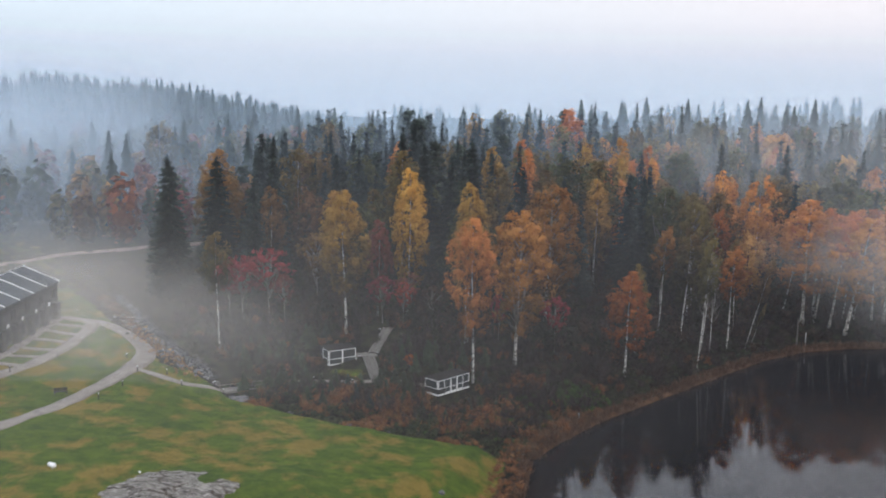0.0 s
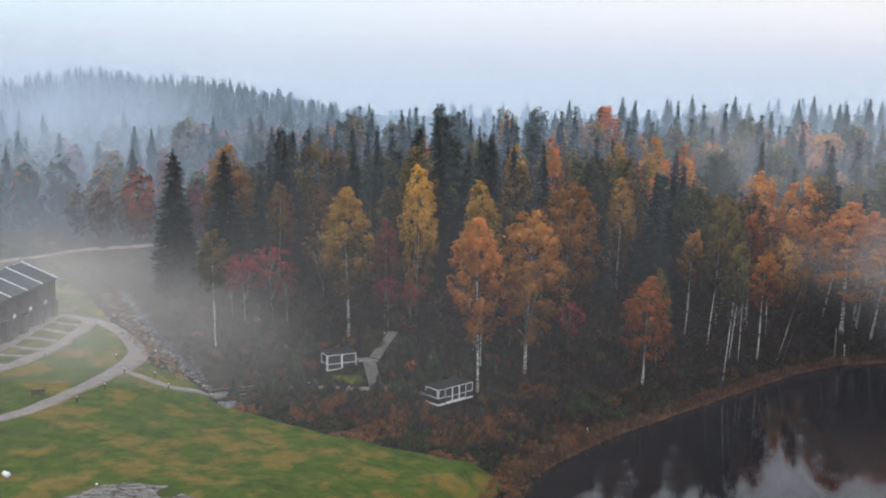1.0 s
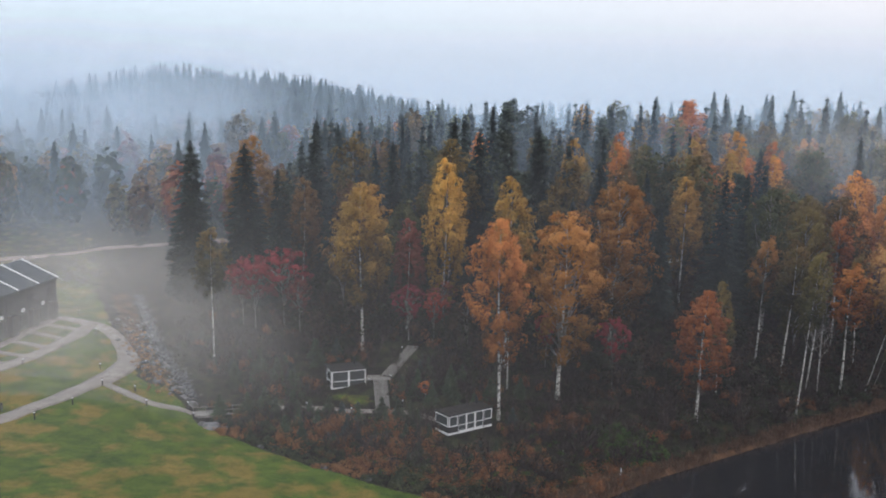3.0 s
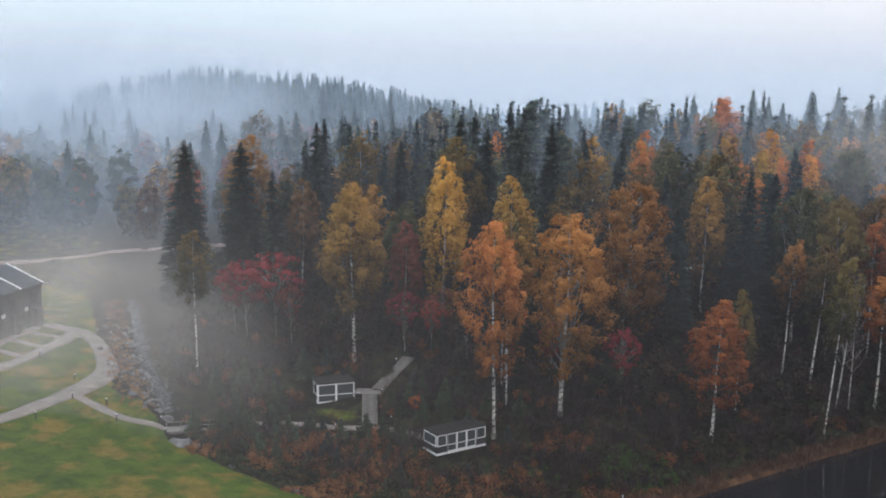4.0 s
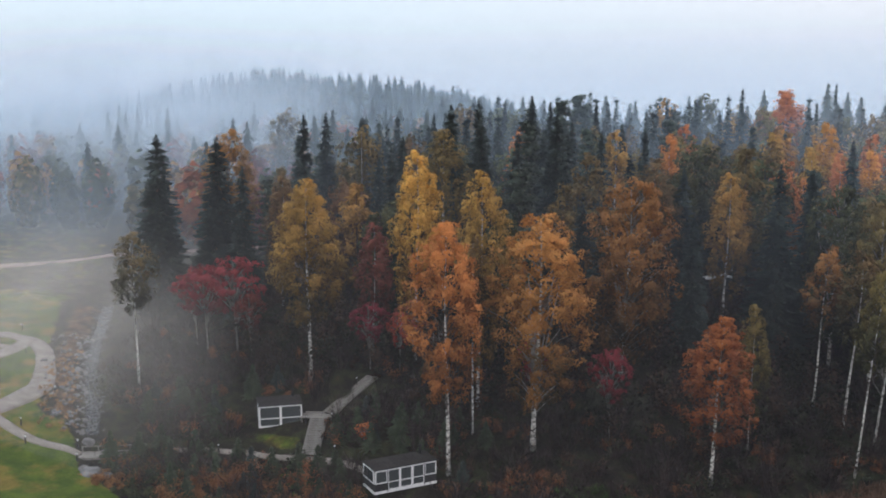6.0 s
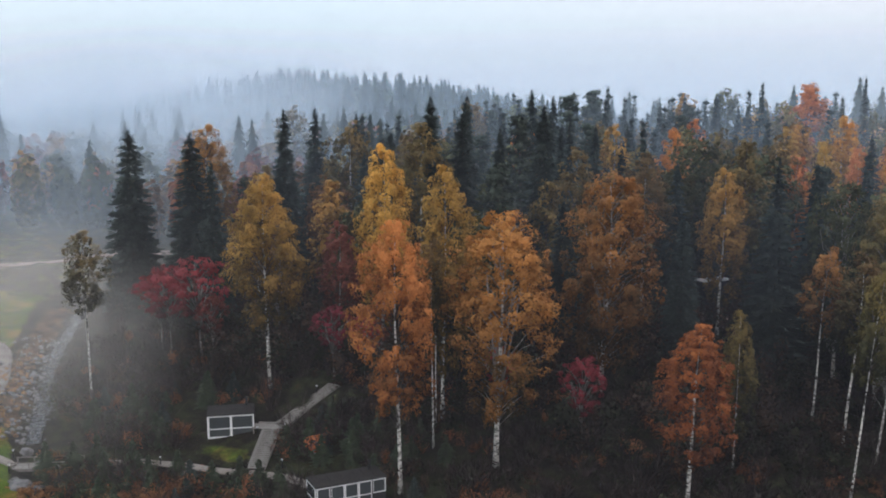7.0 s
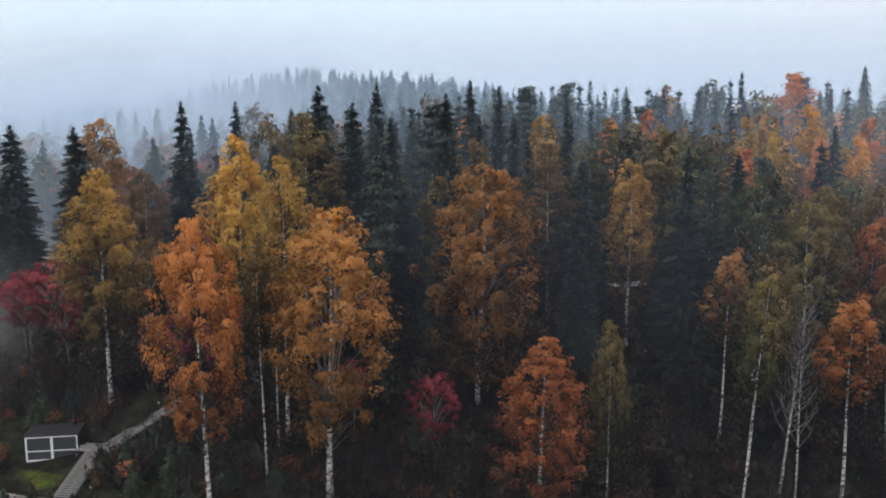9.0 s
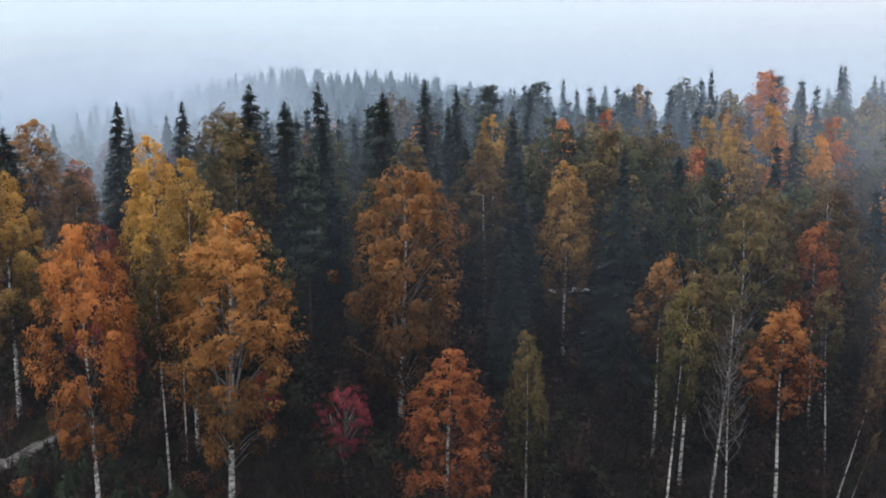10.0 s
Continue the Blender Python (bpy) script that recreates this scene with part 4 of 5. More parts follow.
def far_round(seed, height=18.0, width=3.6):
    rng = np.random.default_rng(seed)
    n = 210
    u = rng.normal(size=(n, 3))
    u /= np.linalg.norm(u, axis=1)[:, None]
    c = u * np.array([width, width, height * 0.48]) * rng.uniform(0.72, 1.0, n)[:, None] + np.array([0, 0, height * 0.40])
    return leaf_quads(rng, c, 1.05, 0.5, 0.0, 0.75, u + np.array([0, 0, 0.2]))


FAR = {"conifer": [far_conifer(i) for i in range(3)], "round": [far_round(i) for i in range(3)]}


def scatter(n, box_, keep, gap, seed):
    rng = random.Random(seed)
    spots, cells = [], {}
    for _ in range(n * 12):
        if len(spots) >= n:
            break
        x, y = rng.uniform(box_[0], box_[1]), rng.uniform(box_[2], box_[3])
        if not keep(x, y):
            continue
        c = (int(x // gap), int(y // gap))
        if any(math.hypot(x - a, y - b) < gap for i in (-1, 0, 1) for j in (-1, 0, 1) for a, b in cells.get((c[0] + i, c[1] + j), ())):
            continue
        cells.setdefault(c, []).append((x, y))
        spots.append((x, y))
    return spots


MIX = [("conifer", "spruce")] * 5 + [("conifer", "pine")] * 2 + [("round", "olive"), ("round", "ochre"), ("round", "brown"), ("round", "green"), ("round", "green")]
DUSKY = [("conifer", "spruce")] * 7 + [("conifer", "pine")] * 3 + [("round", "brown"), ("round", "green")]
BUSHY = [("conifer", "spruce")] * 2 + [("round", "olive"), ("round", "ochre"), ("round", "maroon"), ("round", "umber"), ("round", "rust"), ("round", "green"), ("round", "green"), ("round", "green")]
WARM = [("conifer", "spruce")] * 3 + [("round", "olive"), ("round", "ochre"), ("round", "brown"), ("round", "brown"), ("round", "green"), ("round", "green")]
far_wood("far_wood", scatter(560, (-420, 420, 335, 700), lambda x, y: not (-240 < x < -70 and 430 < y < 550), 8.5, 3), "distant hazy hills of spruce and birch", MIX)
far_wood("hill_wood", scatter(480, (-240, -70, 430, 550), lambda x, y: True, 5.6, 7), "wooded hill fading into blue haze", DUSKY)
far_wood("horizon_wood", scatter(260, (-620, 620, 700, 1150), lambda x, y: True, 16, 6), "faint distant hills of spruce", MIX[:7])
far_wood("valley_wood", scatter(330, (-260, -48, 222, 400), lambda x, y: y > 224 - 0.2 * (x + 60), 6.0, 4), "misty autumn wood beyond the track", BUSHY)
far_wood("east_wood", scatter(260, (112, 330, 200, 400), lambda x, y: True, 8, 5), "hazy mixed wood beyond the lake", WARM)

# ---- undergrowth ----
def shrub_quads(seed, high=2.4, wide=1.5, n=150, size=0.18):
    rng = np.random.default_rng(seed)
    u = rng.normal(size=(n, 3))
    u /= np.linalg.norm(u, axis=1)[:, None]
    lobes = rng.normal(size=(5, 3)) * np.array([wide * 0.5, wide * 0.5, high * 0.18]) + np.array([0, 0, high * 0.5])
    c = lobes[rng.integers(5, size=n)] + u * np.array([wide * 0.55, wide * 0.55, high * 0.36]) * rng.uniform(0.4, 1.05, n)[:, None]
    c[:, 2] = np.maximum(c[:, 2], 0.05)
    return leaf_quads(rng, c, size, 0.1, 0.0, 0.6, u + np.array([0, 0, 0.35]))


def stem_quads(seed, high=4.5, n=26):
    """Upright bare stems and twigs, thin and many."""
    rng = np.random.default_rng(seed)
    out = []
    for _ in range(n):
        a, r = rng.uniform(0, 6.28), rng.uniform(0, 0.5)
        p = np.array([math.cos(a) * r, math.sin(a) * r, 0])
        q = p + np.array([math.cos(a) * rng.uniform(0.3, 1.7), math.sin(a) * rng.uniform(0.3, 1.7), high * rng.uniform(0.5, 1.05)])
        s = np.array([-math.sin(a), math.cos(a), 0]) * 0.03
        out.append([p - s, p + s, q + s * 0.3, q - s * 0.3])
        for _ in range(5):
            t = rng.uniform(0.4, 1)
            b = p + (q - p) * t
            e = b + rng.normal(size=3) * np.array([0.5, 0.5, 0.3]) + np.array([0, 0, 0.45])
            s2 = np.array([0.016, 0.010, 0])
            out.append([b - s2, b + s2, e + s2 * 0.4, e - s2 * 0.4])
    return np.array(out)


def brush_quads(seed, n=150, high=2.6):
    """A haze of thin bare twigs that spread upwards."""
    rng = np.random.default_rng(seed)
    c = rng.normal(size=(n, 3)) * np.array([0.75, 0.75, 0.55]) + np.array([0, 0, high * 0.45])
    c[:, 2] = np.maximum(c[:, 2], 0.3)
    u = np.stack([c[:, 0] * 0.45, c[:, 1] * 0.45, np.full(n, 0.8)], 1) + rng.normal(size=(n, 3)) * 0.3
    u /= np.linalg.norm(u, axis=1)[:, None]
    v = np.cross(u, rng.normal(size=(n, 3)))
    v /= np.linalg.norm(v, axis=1)[:, None] + 1e-9
    s = rng.uniform(0.35, 0.8, n)[:, None]
    return np.stack([c - u * s, c - v * 0.035, c + u * s, c + v * 0.035], axis=1)


BRUSH = [brush_quads(i) for i in range(3)]
SHRUBS = [shrub_quads(i) for i in range(4)]
FINE_SHRUBS = [shrub_quads(i + 30, 2.4, 1.4, 300, 0.11) for i in range(4)]
LOW = [shrub_quads(i + 20, 2.2, 1.5, 150, 0.17) for i in range(3)]
TALL = [shrub_quads(i + 10, 6.0, 2.3, 250, 0.27) for i in range(4)]
STEMS = [stem_quads(i) for i in range(3)]


def undergrowth(name, spots, tint, label, lo, hi, forms, seed):
    rng = np.random.default_rng(seed)
    qs, fs = [], []
    for x, y in spots:
        q = forms[int(rng.integers(len(forms)))] * np.array([1, 1, rng.uniform(0.7, 1.2)]) * rng.uniform(lo, hi)
        a = rng.uniform(0, 6.28)
        c, n = math.cos(a), math.sin(a)
        q = np.stack([q[..., 0] * c - q[..., 1] * n, q[..., 0] * n + q[..., 1] * c, q[..., 2]], -1)
        fs.append(facing_out(q, q[..., 2].mean()))
        qs.append(q + np.array([x, y, ground(x, y) - 0.05]))
    tagged(new(name, quad_mesh(name, np.concatenate(qs), LEAF[tint], np.concatenate(fs))), label, "undergrowth", "", "stuff")


CLEAR = MAIN_WALK[5:9] + [(-27.4, 139.8), (-24, 142), (-19.5, 143.4), (-14.5, 144.2), (-9.5, 144.8), (-5.6, 144.6)]
STAIR_LINE = [(-11.4, 144.6), (-13, 152), (-12.3, 160.5)]
CABINS = [(-15.0, 147.0, 2.6), (-12.2, 146.4, 2.0), (-10.0, 156.5, 2.4), (-9.0, 159.5, 2.2), (-10.8, 153.6, 1.8), (-0.2, 143.4, 4.6), (3.0, 140.2, 3.2), (-0.6, 138.2, 2.6), (-18.2, 150.8, 3.6), (-16.5, 147.3, 3.0), (-29.4, 134.0, 1.9)]


def walks_gap(x, y):
    return np.minimum(line_distance(x, y, CLEAR), line_distance(x, y, STAIR_LINE))


def open_to_shrubs(x, y, keep=2.2):
    if any(math.hypot(x - a, y - b) < r for a, b, r in CABINS):
        return False
    near = lookup("walks", walks_gap, x, y)
    return near > keep


def beyond_stream(x, y, gap=1.0):
    return lookup("lawn", lawn_side, x, y) < -gap and shore_gap(x, y) > 2.2


wild = lambda x, y: beyond_stream(x, y) and open_to_shrubs(x, y)
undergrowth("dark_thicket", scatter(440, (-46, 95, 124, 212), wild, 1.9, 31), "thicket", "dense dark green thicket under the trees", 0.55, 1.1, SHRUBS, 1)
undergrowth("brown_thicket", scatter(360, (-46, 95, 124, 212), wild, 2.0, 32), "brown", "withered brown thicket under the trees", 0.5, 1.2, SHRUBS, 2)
clustered = lambda x, y: math.sin(x * 0.55 + 1.7 * math.sin(y * 0.31)) + math.sin(y * 0.62 - x * 0.21 + 1.0) > 0.35
undergrowth("russet_shrubs", scatter(230, (-48, 60, 122, 172), lambda x, y: wild(x, y) and clustered(x, y) and (y < 150 or random.Random(int(x * 9 + y * 57)).random() < 0.3), 1.2, 33), "russet", "russet shrubs along the stream and the lake", 0.45, 0.95, FINE_SHRUBS, 3)
undergrowth("bare_stems", scatter(150, (-48, 95, 124, 200), wild, 2.6, 34), "twigs", "leafless purple-brown stems among the trees", 0.6, 1.35, STEMS, 4)
undergrowth("bare_brush", scatter(400, (-48, 95, 124, 200), wild, 1.9, 41), "twigs", "leafless purple-brown brush under the trees", 0.6, 1.4, BRUSH, 13)
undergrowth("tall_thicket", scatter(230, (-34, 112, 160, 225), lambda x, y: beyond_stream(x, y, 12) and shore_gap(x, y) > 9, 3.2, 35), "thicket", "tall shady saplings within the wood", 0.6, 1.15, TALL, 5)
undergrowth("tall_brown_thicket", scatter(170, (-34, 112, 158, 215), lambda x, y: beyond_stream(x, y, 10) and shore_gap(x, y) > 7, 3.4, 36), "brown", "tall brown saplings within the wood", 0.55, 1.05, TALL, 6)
undergrowth("bright_ferns", scatter(90, (14, 27, 138, 150), lambda x, y: wild(x, y) and math.hypot(x - 20, y - 144.5) < 5.5, 0.7, 37), "fern", "bright green ferns near the lake", 0.25, 0.5, SHRUBS, 7)
undergrowth("meadow_tufts", scatter(150, (-14, 26, 126, 146), lambda x, y: wild(x, y) and shore_gap(x, y) > 3, 1.3, 51), "fern", "low green weeds on the slope below the cabin", 0.2, 0.42, LOW, 17)
edge_gap = lambda x, y: lookup("lawn", lawn_side, x, y)
undergrowth("bank_shrubs", scatter(260, (-29, 15, 118, 138), lambda x, y: -3.4 < edge_gap(x, y) < 2.2 and shore_gap(x, y) > 0.8 and clustered(x, y + 2), 0.55, 39), "russet", "russet brush along the edge of the lawn", 0.28, 0.62, LOW, 11)
undergrowth("bank_thicket", scatter(230, (-29, 15, 118, 140), lambda x, y: -4.5 < edge_gap(x, y) < 1.8 and shore_gap(x, y) > 0.8 and not clustered(x, y + 2), 0.7, 40), "green", "olive brush along the edge of the lawn", 0.3, 0.7, LOW, 12)
undergrowth("stream_shrubs", scatter(150, (-52, -36, 139, 186), lambda x, y: 1.6 < lookup("lawn", lawn_side, x, y) < 5.5, 1.0, 38), "russet", "low russet weeds on the stony stream bank", 0.16, 0.42, SHRUBS, 8)


def tuft_quads(seed, n=16, high=0.9):
    rng = np.random.default_rng(seed)
    out = []
    for _ in range(n):
        a = rng.uniform(0, 6.28)
        p = rng.normal(size=3) * np.array([0.22, 0.22, 0])
        tip = p + np.array([math.cos(a) * 0.4, math.sin(a) * 0.4, high * rng.uniform(0.5, 1.1)])
        s = np.array([-math.sin(a), math.cos(a), 0]) * 0.05
        out.append([p - s, p + s, tip + s * 0.2, tip - s * 0.2])
    return np.array(out)


TUFTS = [tuft_quads(i) for i in range(3)]
shore_rng = random.Random(12)
rim = []
for (ax, ay), (bx, by) in list(zip(SHORE, SHORE[1:]))[1:12]:
    for _ in range(int(math.hypot(bx - ax, by - ay) * 7)):
        t, o = shore_rng.random(), shore_rng.uniform(-0.4, 1.3)
        d = math.hypot(bx - ax, by - ay)
        rim.append((ax + (bx - ax) * t - (by - ay) / d * o, ay + (by - ay) * t + (bx - ax) / d * o))
undergrowth("shore_sedge", rim, "sedge", "dry tan sedge fringing the lake", 0.6, 1.3, TUFTS, 9)

undergrowth("lake_brush", scatter(240, (2, 27, 96, 142), lambda x, y: 0.4 < shore_gap(x, y) < 4.2, 0.8, 56), "russet", "russet brush between lawn and lake", 0.3, 0.62, LOW, 20)
undergrowth("slope_brush", scatter(170, (-34, 12, 126, 141), lambda x, y: wild(x, y) and not clustered(x + 3, y), 1.3, 57), "russet", "russet and orange brush below the cabins", 0.4, 0.85, FINE_SHRUBS, 21)
undergrowth("shore_weeds", scatter(300, (4, 62, 126, 182), lambda x, y: wild(x, y) and 1.2 < shore_gap(x, y) < 8, 1.1, 58), "young", "low green weeds and moss above the shore", 0.22, 0.48, LOW, 22)
undergrowth("point_sedge", scatter(260, (8, 27, 122, 141), lambda x, y: 0.3 < shore_gap(x, y) < 3.6, 0.3, 55), "sedge", "rusty sedge on the low point by the lake", 0.7, 1.3, TUFTS, 19)

# young spruces round the cabins
sapling_rng = random.Random(61)
for x, y in scatter(46, (-34, 6, 131, 156), lambda x, y: beyond_stream(x, y) and open_to_shrubs(x, y, 3.2) and free(x, y, 2.0), 2.2, 62):
    tree("sapling", x, y, ground(x, y) + sapling_rng.uniform(1.6, 3.2), ("young", "young", "spruce")[sapling_rng.randrange(3)], 1.2, label="young dark green spruce among russet shrubs", group="young spruces")
for i, (x, y, h) in enumerate(((-26.4, 137.4, 3.6), (-24.6, 138.6, 4.2), (-22.6, 137.2, 3.4), (-21.2, 139.6, 3.9), (-18.8, 138.8, 3.3), (-16.9, 140.8, 3.5), (-13.2, 141.0, 3.0), (-10.2, 141.2, 3.8),
                                (-8.0, 141.0, 3.9), (-6.7, 142.2, 3.2), (-5.6, 141.0, 3.2), (-23.8, 146.5, 3.4), (-26.5, 148.5, 3.8), (-29.5, 150, 4.2), (-22.6, 154, 3.8), (-9.2, 148.2, 3.5),
                                (-7.4, 149.6, 3.8), (-5.2, 148.0, 3.2), (-3.0, 150.5, 4.0), (-6.5, 152.5, 3.7), (-31.5, 146, 3.6), (2.2, 150.6, 3.6))):
    tree("sapling", x, y, ground(x, y) + h * 0.95, "young", 1.2, label="young dark green spruce beside the cabin path", group="young spruces")
tree("small", -6.0, 148.2, ground(-6.0, 148.2) + 2.7, "flame", 1.2, label="small orange rowan bush beside the stairs", group="red maples")

# ---- the two glass-fronted cabins ----
def wall_boards(parent, length, height, y, z0, material_, name="wall_board", n=None, along="x", x0=0.0):
    """Upright cladding boards, each a piece of its own."""
    n = n or max(2, int(length / 0.2))
    w = length / n
    me = mesh_from(box((w - 0.012, 0.03, height), (0, 0, height / 2)), name, material_)
    for i in range(n):
        c = x0 + (i + 0.5) * w
        piece(name, me, parent, pose(c, y, z0) if along == "x" else pose(y, c, z0, 0, 0, 90))


def mesh_from(bm, name, mat):
    me = bpy.data.meshes.new(name)
    bm.to_mesh(me)
    bm.free()
    me.materials.append(mat)
    return me


def window(parent, x, z, w, h, y, face="x", bar=0.10, split=0.0, name="window", paint=None):
    """A window unit: white frame, pane, and a cross bar where there is one."""
    m = pose(x, y, z) if face == "x" else pose(y, x, z, 0, 0, 90)
    bm = box((w, 0.09, bar), (0, 0, bar / 2))
    box((w, 0.09, bar), (0, 0, h - bar / 2), bm=bm)
    box((bar, 0.09, h - 2 * bar), (-w / 2 + bar / 2, 0, h / 2), bm=bm)
    box((bar, 0.09, h - 2 * bar), (w / 2 - bar / 2, 0, h / 2), bm=bm)
    f = part(name, bm, paint or WHITE, parent, "charcoal window frame" if paint else "white window frame")
    f.matrix_local = m
    part("pane", box((w - 2 * bar, 0.02, h - 2 * bar), (0, 0.01, h / 2)), GLASS, f, "dark reflecting pane")
    if split:
        part("cross_bar", box((w - 2 * bar, 0.07, bar * 0.8), (0, -0.012, h * split)), WHITE, f, "white cross bar")
    return f


def cabin(x, y, z, turn, length, depth, height, bays, label):
    """A flat-roofed cabin: local x along its glazed front, y into it."""
    top = thing("cabin", (x, y, z), label, "cabin", "glass-fronted cabins", turn)
    # plinth on short posts
    for px in (0.4, length / 2, length - 0.4):
        for py in (0.3, depth - 0.3):
            part("post", box((0.16, 0.16, 1.3), (px, py, -0.65), 0.01), CHARCOAL, top)
    part("floor_slab", box((length, depth, 0.16), (length / 2, depth / 2, 0.08), 0.01), CHARCOAL, top)
    part("back_wall", box((length - 0.02, 0.10, height - 0.16), (length / 2, depth - 0.06, 0.16 + (height - 0.16) / 2)), CHARCOAL, top, "charcoal boarded back wall")
    part("core", box((length - 0.24, depth - 0.30, height - 0.2), (length / 2, depth / 2, 0.16 + (height - 0.2) / 2)), BLACK, top, "shaded interior seen through the glass")
    roof = part("roof", box((length + 0.16, depth + 0.16, 0.10), (length / 2, depth / 2, height + 0.05), 0.015), ROOFING, top, "brown-black felt roof")
    part("roof_trim", box((length + 0.24, 0.03, 0.14), (length / 2, -0.095, height + 0.03)), CHARCOAL, roof)
    part("roof_trim", box((0.03, depth + 0.2, 0.14), (-0.095, depth / 2, height + 0.03)), CHARCOAL, roof)
    n = int((length + 0.1) / 0.95)
    for i in range(1, n + 1):
        part("roof_seam", box((0.04, depth + 0.1, 0.03), (i * length / (n + 1), depth / 2, height + 0.112)), ROOFING, roof)
    bm = bmesh.new()
    bmesh.ops.create_cone(bm, cap_ends=True, segments=12, radius1=0.13, radius2=0.13, depth=0.9, matrix=Matrix.Translation((length - 0.75, depth - 0.55, height + 0.5)))
    flue = part("stove_pipe", bm, BLACK, top, "black stove pipe", True)
    bm = bmesh.new()
    bmesh.ops.create_cone(bm, cap_ends=True, segments=12, radius1=0.22, radius2=0.05, depth=0.16, matrix=Matrix.Translation((length - 0.75, depth - 0.55, height + 1.0)))
    part("rain_cap", bm, BLACK, flue, "", True)
    return top


# the long cabin by the water
A = cabin(-1.45, 140.0, 3.85, 46.0, 6.7, 2.75, 2.45, 5, "long charcoal cabin with white window frames among young spruces")
part("base_band", box((6.78, 0.07, 0.26), (3.35, -0.045, 0.15), 0.01), WHITE, A, "white band along the foot")
part("base_band", box((0.07, 2.78, 0.26), (-0.045, 1.38, 0.15), 0.01), WHITE, A, "white band along the foot")
bay = 6.7 / 5
for i in range(5):
    x0 = (i + 0.5) * bay
    if i in (0, 4):
        window(A, x0, 1.08, bay - 0.06, 1.3, -0.05, bar=0.09)
        wall_boards(A, bay - 0.06, 0.78, -0.03, 0.29, CHARCOAL, x0=i * bay + 0.03)
    else:
        window(A, x0, 0.30, bay - 0.05, 2.08, -0.05, bar=0.09, split=0.38, name="glass_door")
for i in (1, 4):
    part("corner_post", box((0.10, 0.10, 2.2), (i * bay, -0.08, 1.3)), CHARCOAL, A)
window(A, 1.38, 1.08, 2.6, 1.3, -0.05, face="y", bar=0.10)
wall_boards(A, 2.7, 0.78, -0.03, 0.29, CHARCOAL, along="y", x0=0.03)
wall_boards(A, 2.7, 2.2, 6.72, 0.18, CHARCOAL, along="y", x0=0.03)

# the square cabin up the slope
B = cabin(-18.95, 148.85, 5.75, 32.0, 4.7, 3.3, 2.5, 2, "square charcoal cabin with a large white-framed window wall")
for i in range(2):
    window(B, 2.35 * i + 1.175, 0.12, 2.35, 2.34, -0.05, bar=0.12, split=0.40, name="window_wall")
window(B, 1.1, 0.12, 2.1, 2.34, -0.05, face="y", bar=0.11, split=0.40, name="window_wall")
wall_boards(B, 1.1, 2.34, -0.03, 0.12, CHARCOAL, along="y", x0=2.18)
wall_boards(B, 3.3, 2.3, 4.72, 0.14, CHARCOAL, along="y")
part("base_band", box((4.78, 0.07, 0.14), (2.35, -0.052, 0.05), 0.01), WHITE, B, "white band along the foot")

# ---- wooden stairs between the cabins ----
def flight(name, a, b, za, zb, n, wide, label):
    """Plank treads from a up to b, on two stringers."""
    d = Vector((b[0] - a[0], b[1] - a[1], 0))
    run, turn = d.length, math.degrees(math.atan2(d.y, d.x))
    top = thing(name, (a[0], a[1], za), label, "stairs", "", turn)
    rise = zb - za
    depth = run / n
    me = mesh_from(box((depth * 0.86, wide, 0.06), (0, 0, 0), 0.008), "tread", PLANK)
    for i in range(n):
        piece("tread", me, top, pose((i + 0.5) * depth, 0, rise * (i + 1) / n + 0.1))
    for s in (-1, 1):
        bm = bmesh.new()
        vs = [bm.verts.new((x, s * (wide / 2 - 0.08) + o, z)) for o in (-0.03, 0.03) for x, z in ((0, -0.25), (run, rise - 0.25), (run, rise + 0.05), (0, 0.05))]
        for f in ((0, 1, 2, 3), (7, 6, 5, 4), (0, 4, 5, 1), (1, 5, 6, 2), (2, 6, 7, 3), (3, 7, 4, 0)):
            bm.faces.new([vs[k] for k in f])
        part("stringer", bm, PLANK, top)
    return top


flight("lower_stairs", (-11.0, 145.2), (-12.9, 151.4), ground(-11.0, 145.2), 6.75, 22, 1.9, "weathered grey plank stairs climbing the slope")
flight("upper_ramp", (-12.3, 152.6), (-10.4, 161.0), 6.95, ground(-10.4, 161.0), 30, 1.7, "long weathered plank walk climbing into the wood")
deck = thing("landing", (-13.0, 152.0, 6.72), "grey plank landing joining stairs and cabin", "landing", "", 16.0)
me_plank = mesh_from(box((0.17, 1.6, 0.05), (0, 0, 0.1)), "plank", PLANK)
for i in range(20):
    piece("plank", me_plank, deck, pose(-2.2 + i * 0.185, 0.1, 0))
for px in (-2.0, 0.0, 1.3):
    for py in (-0.5, 0.7):
        part("post", box((0.12, 0.12, 1.2), (px, py, -0.5)), PLANK, deck)
part("step", box((1.9, 0.30, 0.16), (-0.9, 1.05, 0.16), 0.01), PLANK, deck)

# ---- footbridge over the stream ----
bridge = thing("footbridge", (-33.4, 136.8, 5.0), "grey plank footbridge with low rails over a stony stream", "footbridge", "", math.degrees(math.atan2(2.9, 6.0)))
span = math.hypot(6.0, 2.9)
me_deck = mesh_from(box((0.19, 1.7, 0.05), (0, 0, 0)), "plank", PLANK)
for i in range(int(span / 0.205)):
    piece("plank", me_deck, bridge, pose(0.1 + i * 0.205, 0, 0.12))
for s in (-1, 1):
    part("beam", box((span, 0.14, 0.24), (span / 2, s * 0.7, -0.03)), PLANK, bridge)
    part("hand_rail", box((span, 0.07, 0.07), (span / 2, s * 0.82, 0.75)), PLANK, bridge)
    for k in range(5):
        part("rail_post", box((0.08, 0.08, 0.9), (0.1 + k * (span - 0.2) / 4, s * 0.82, 0.32)), PLANK, bridge)

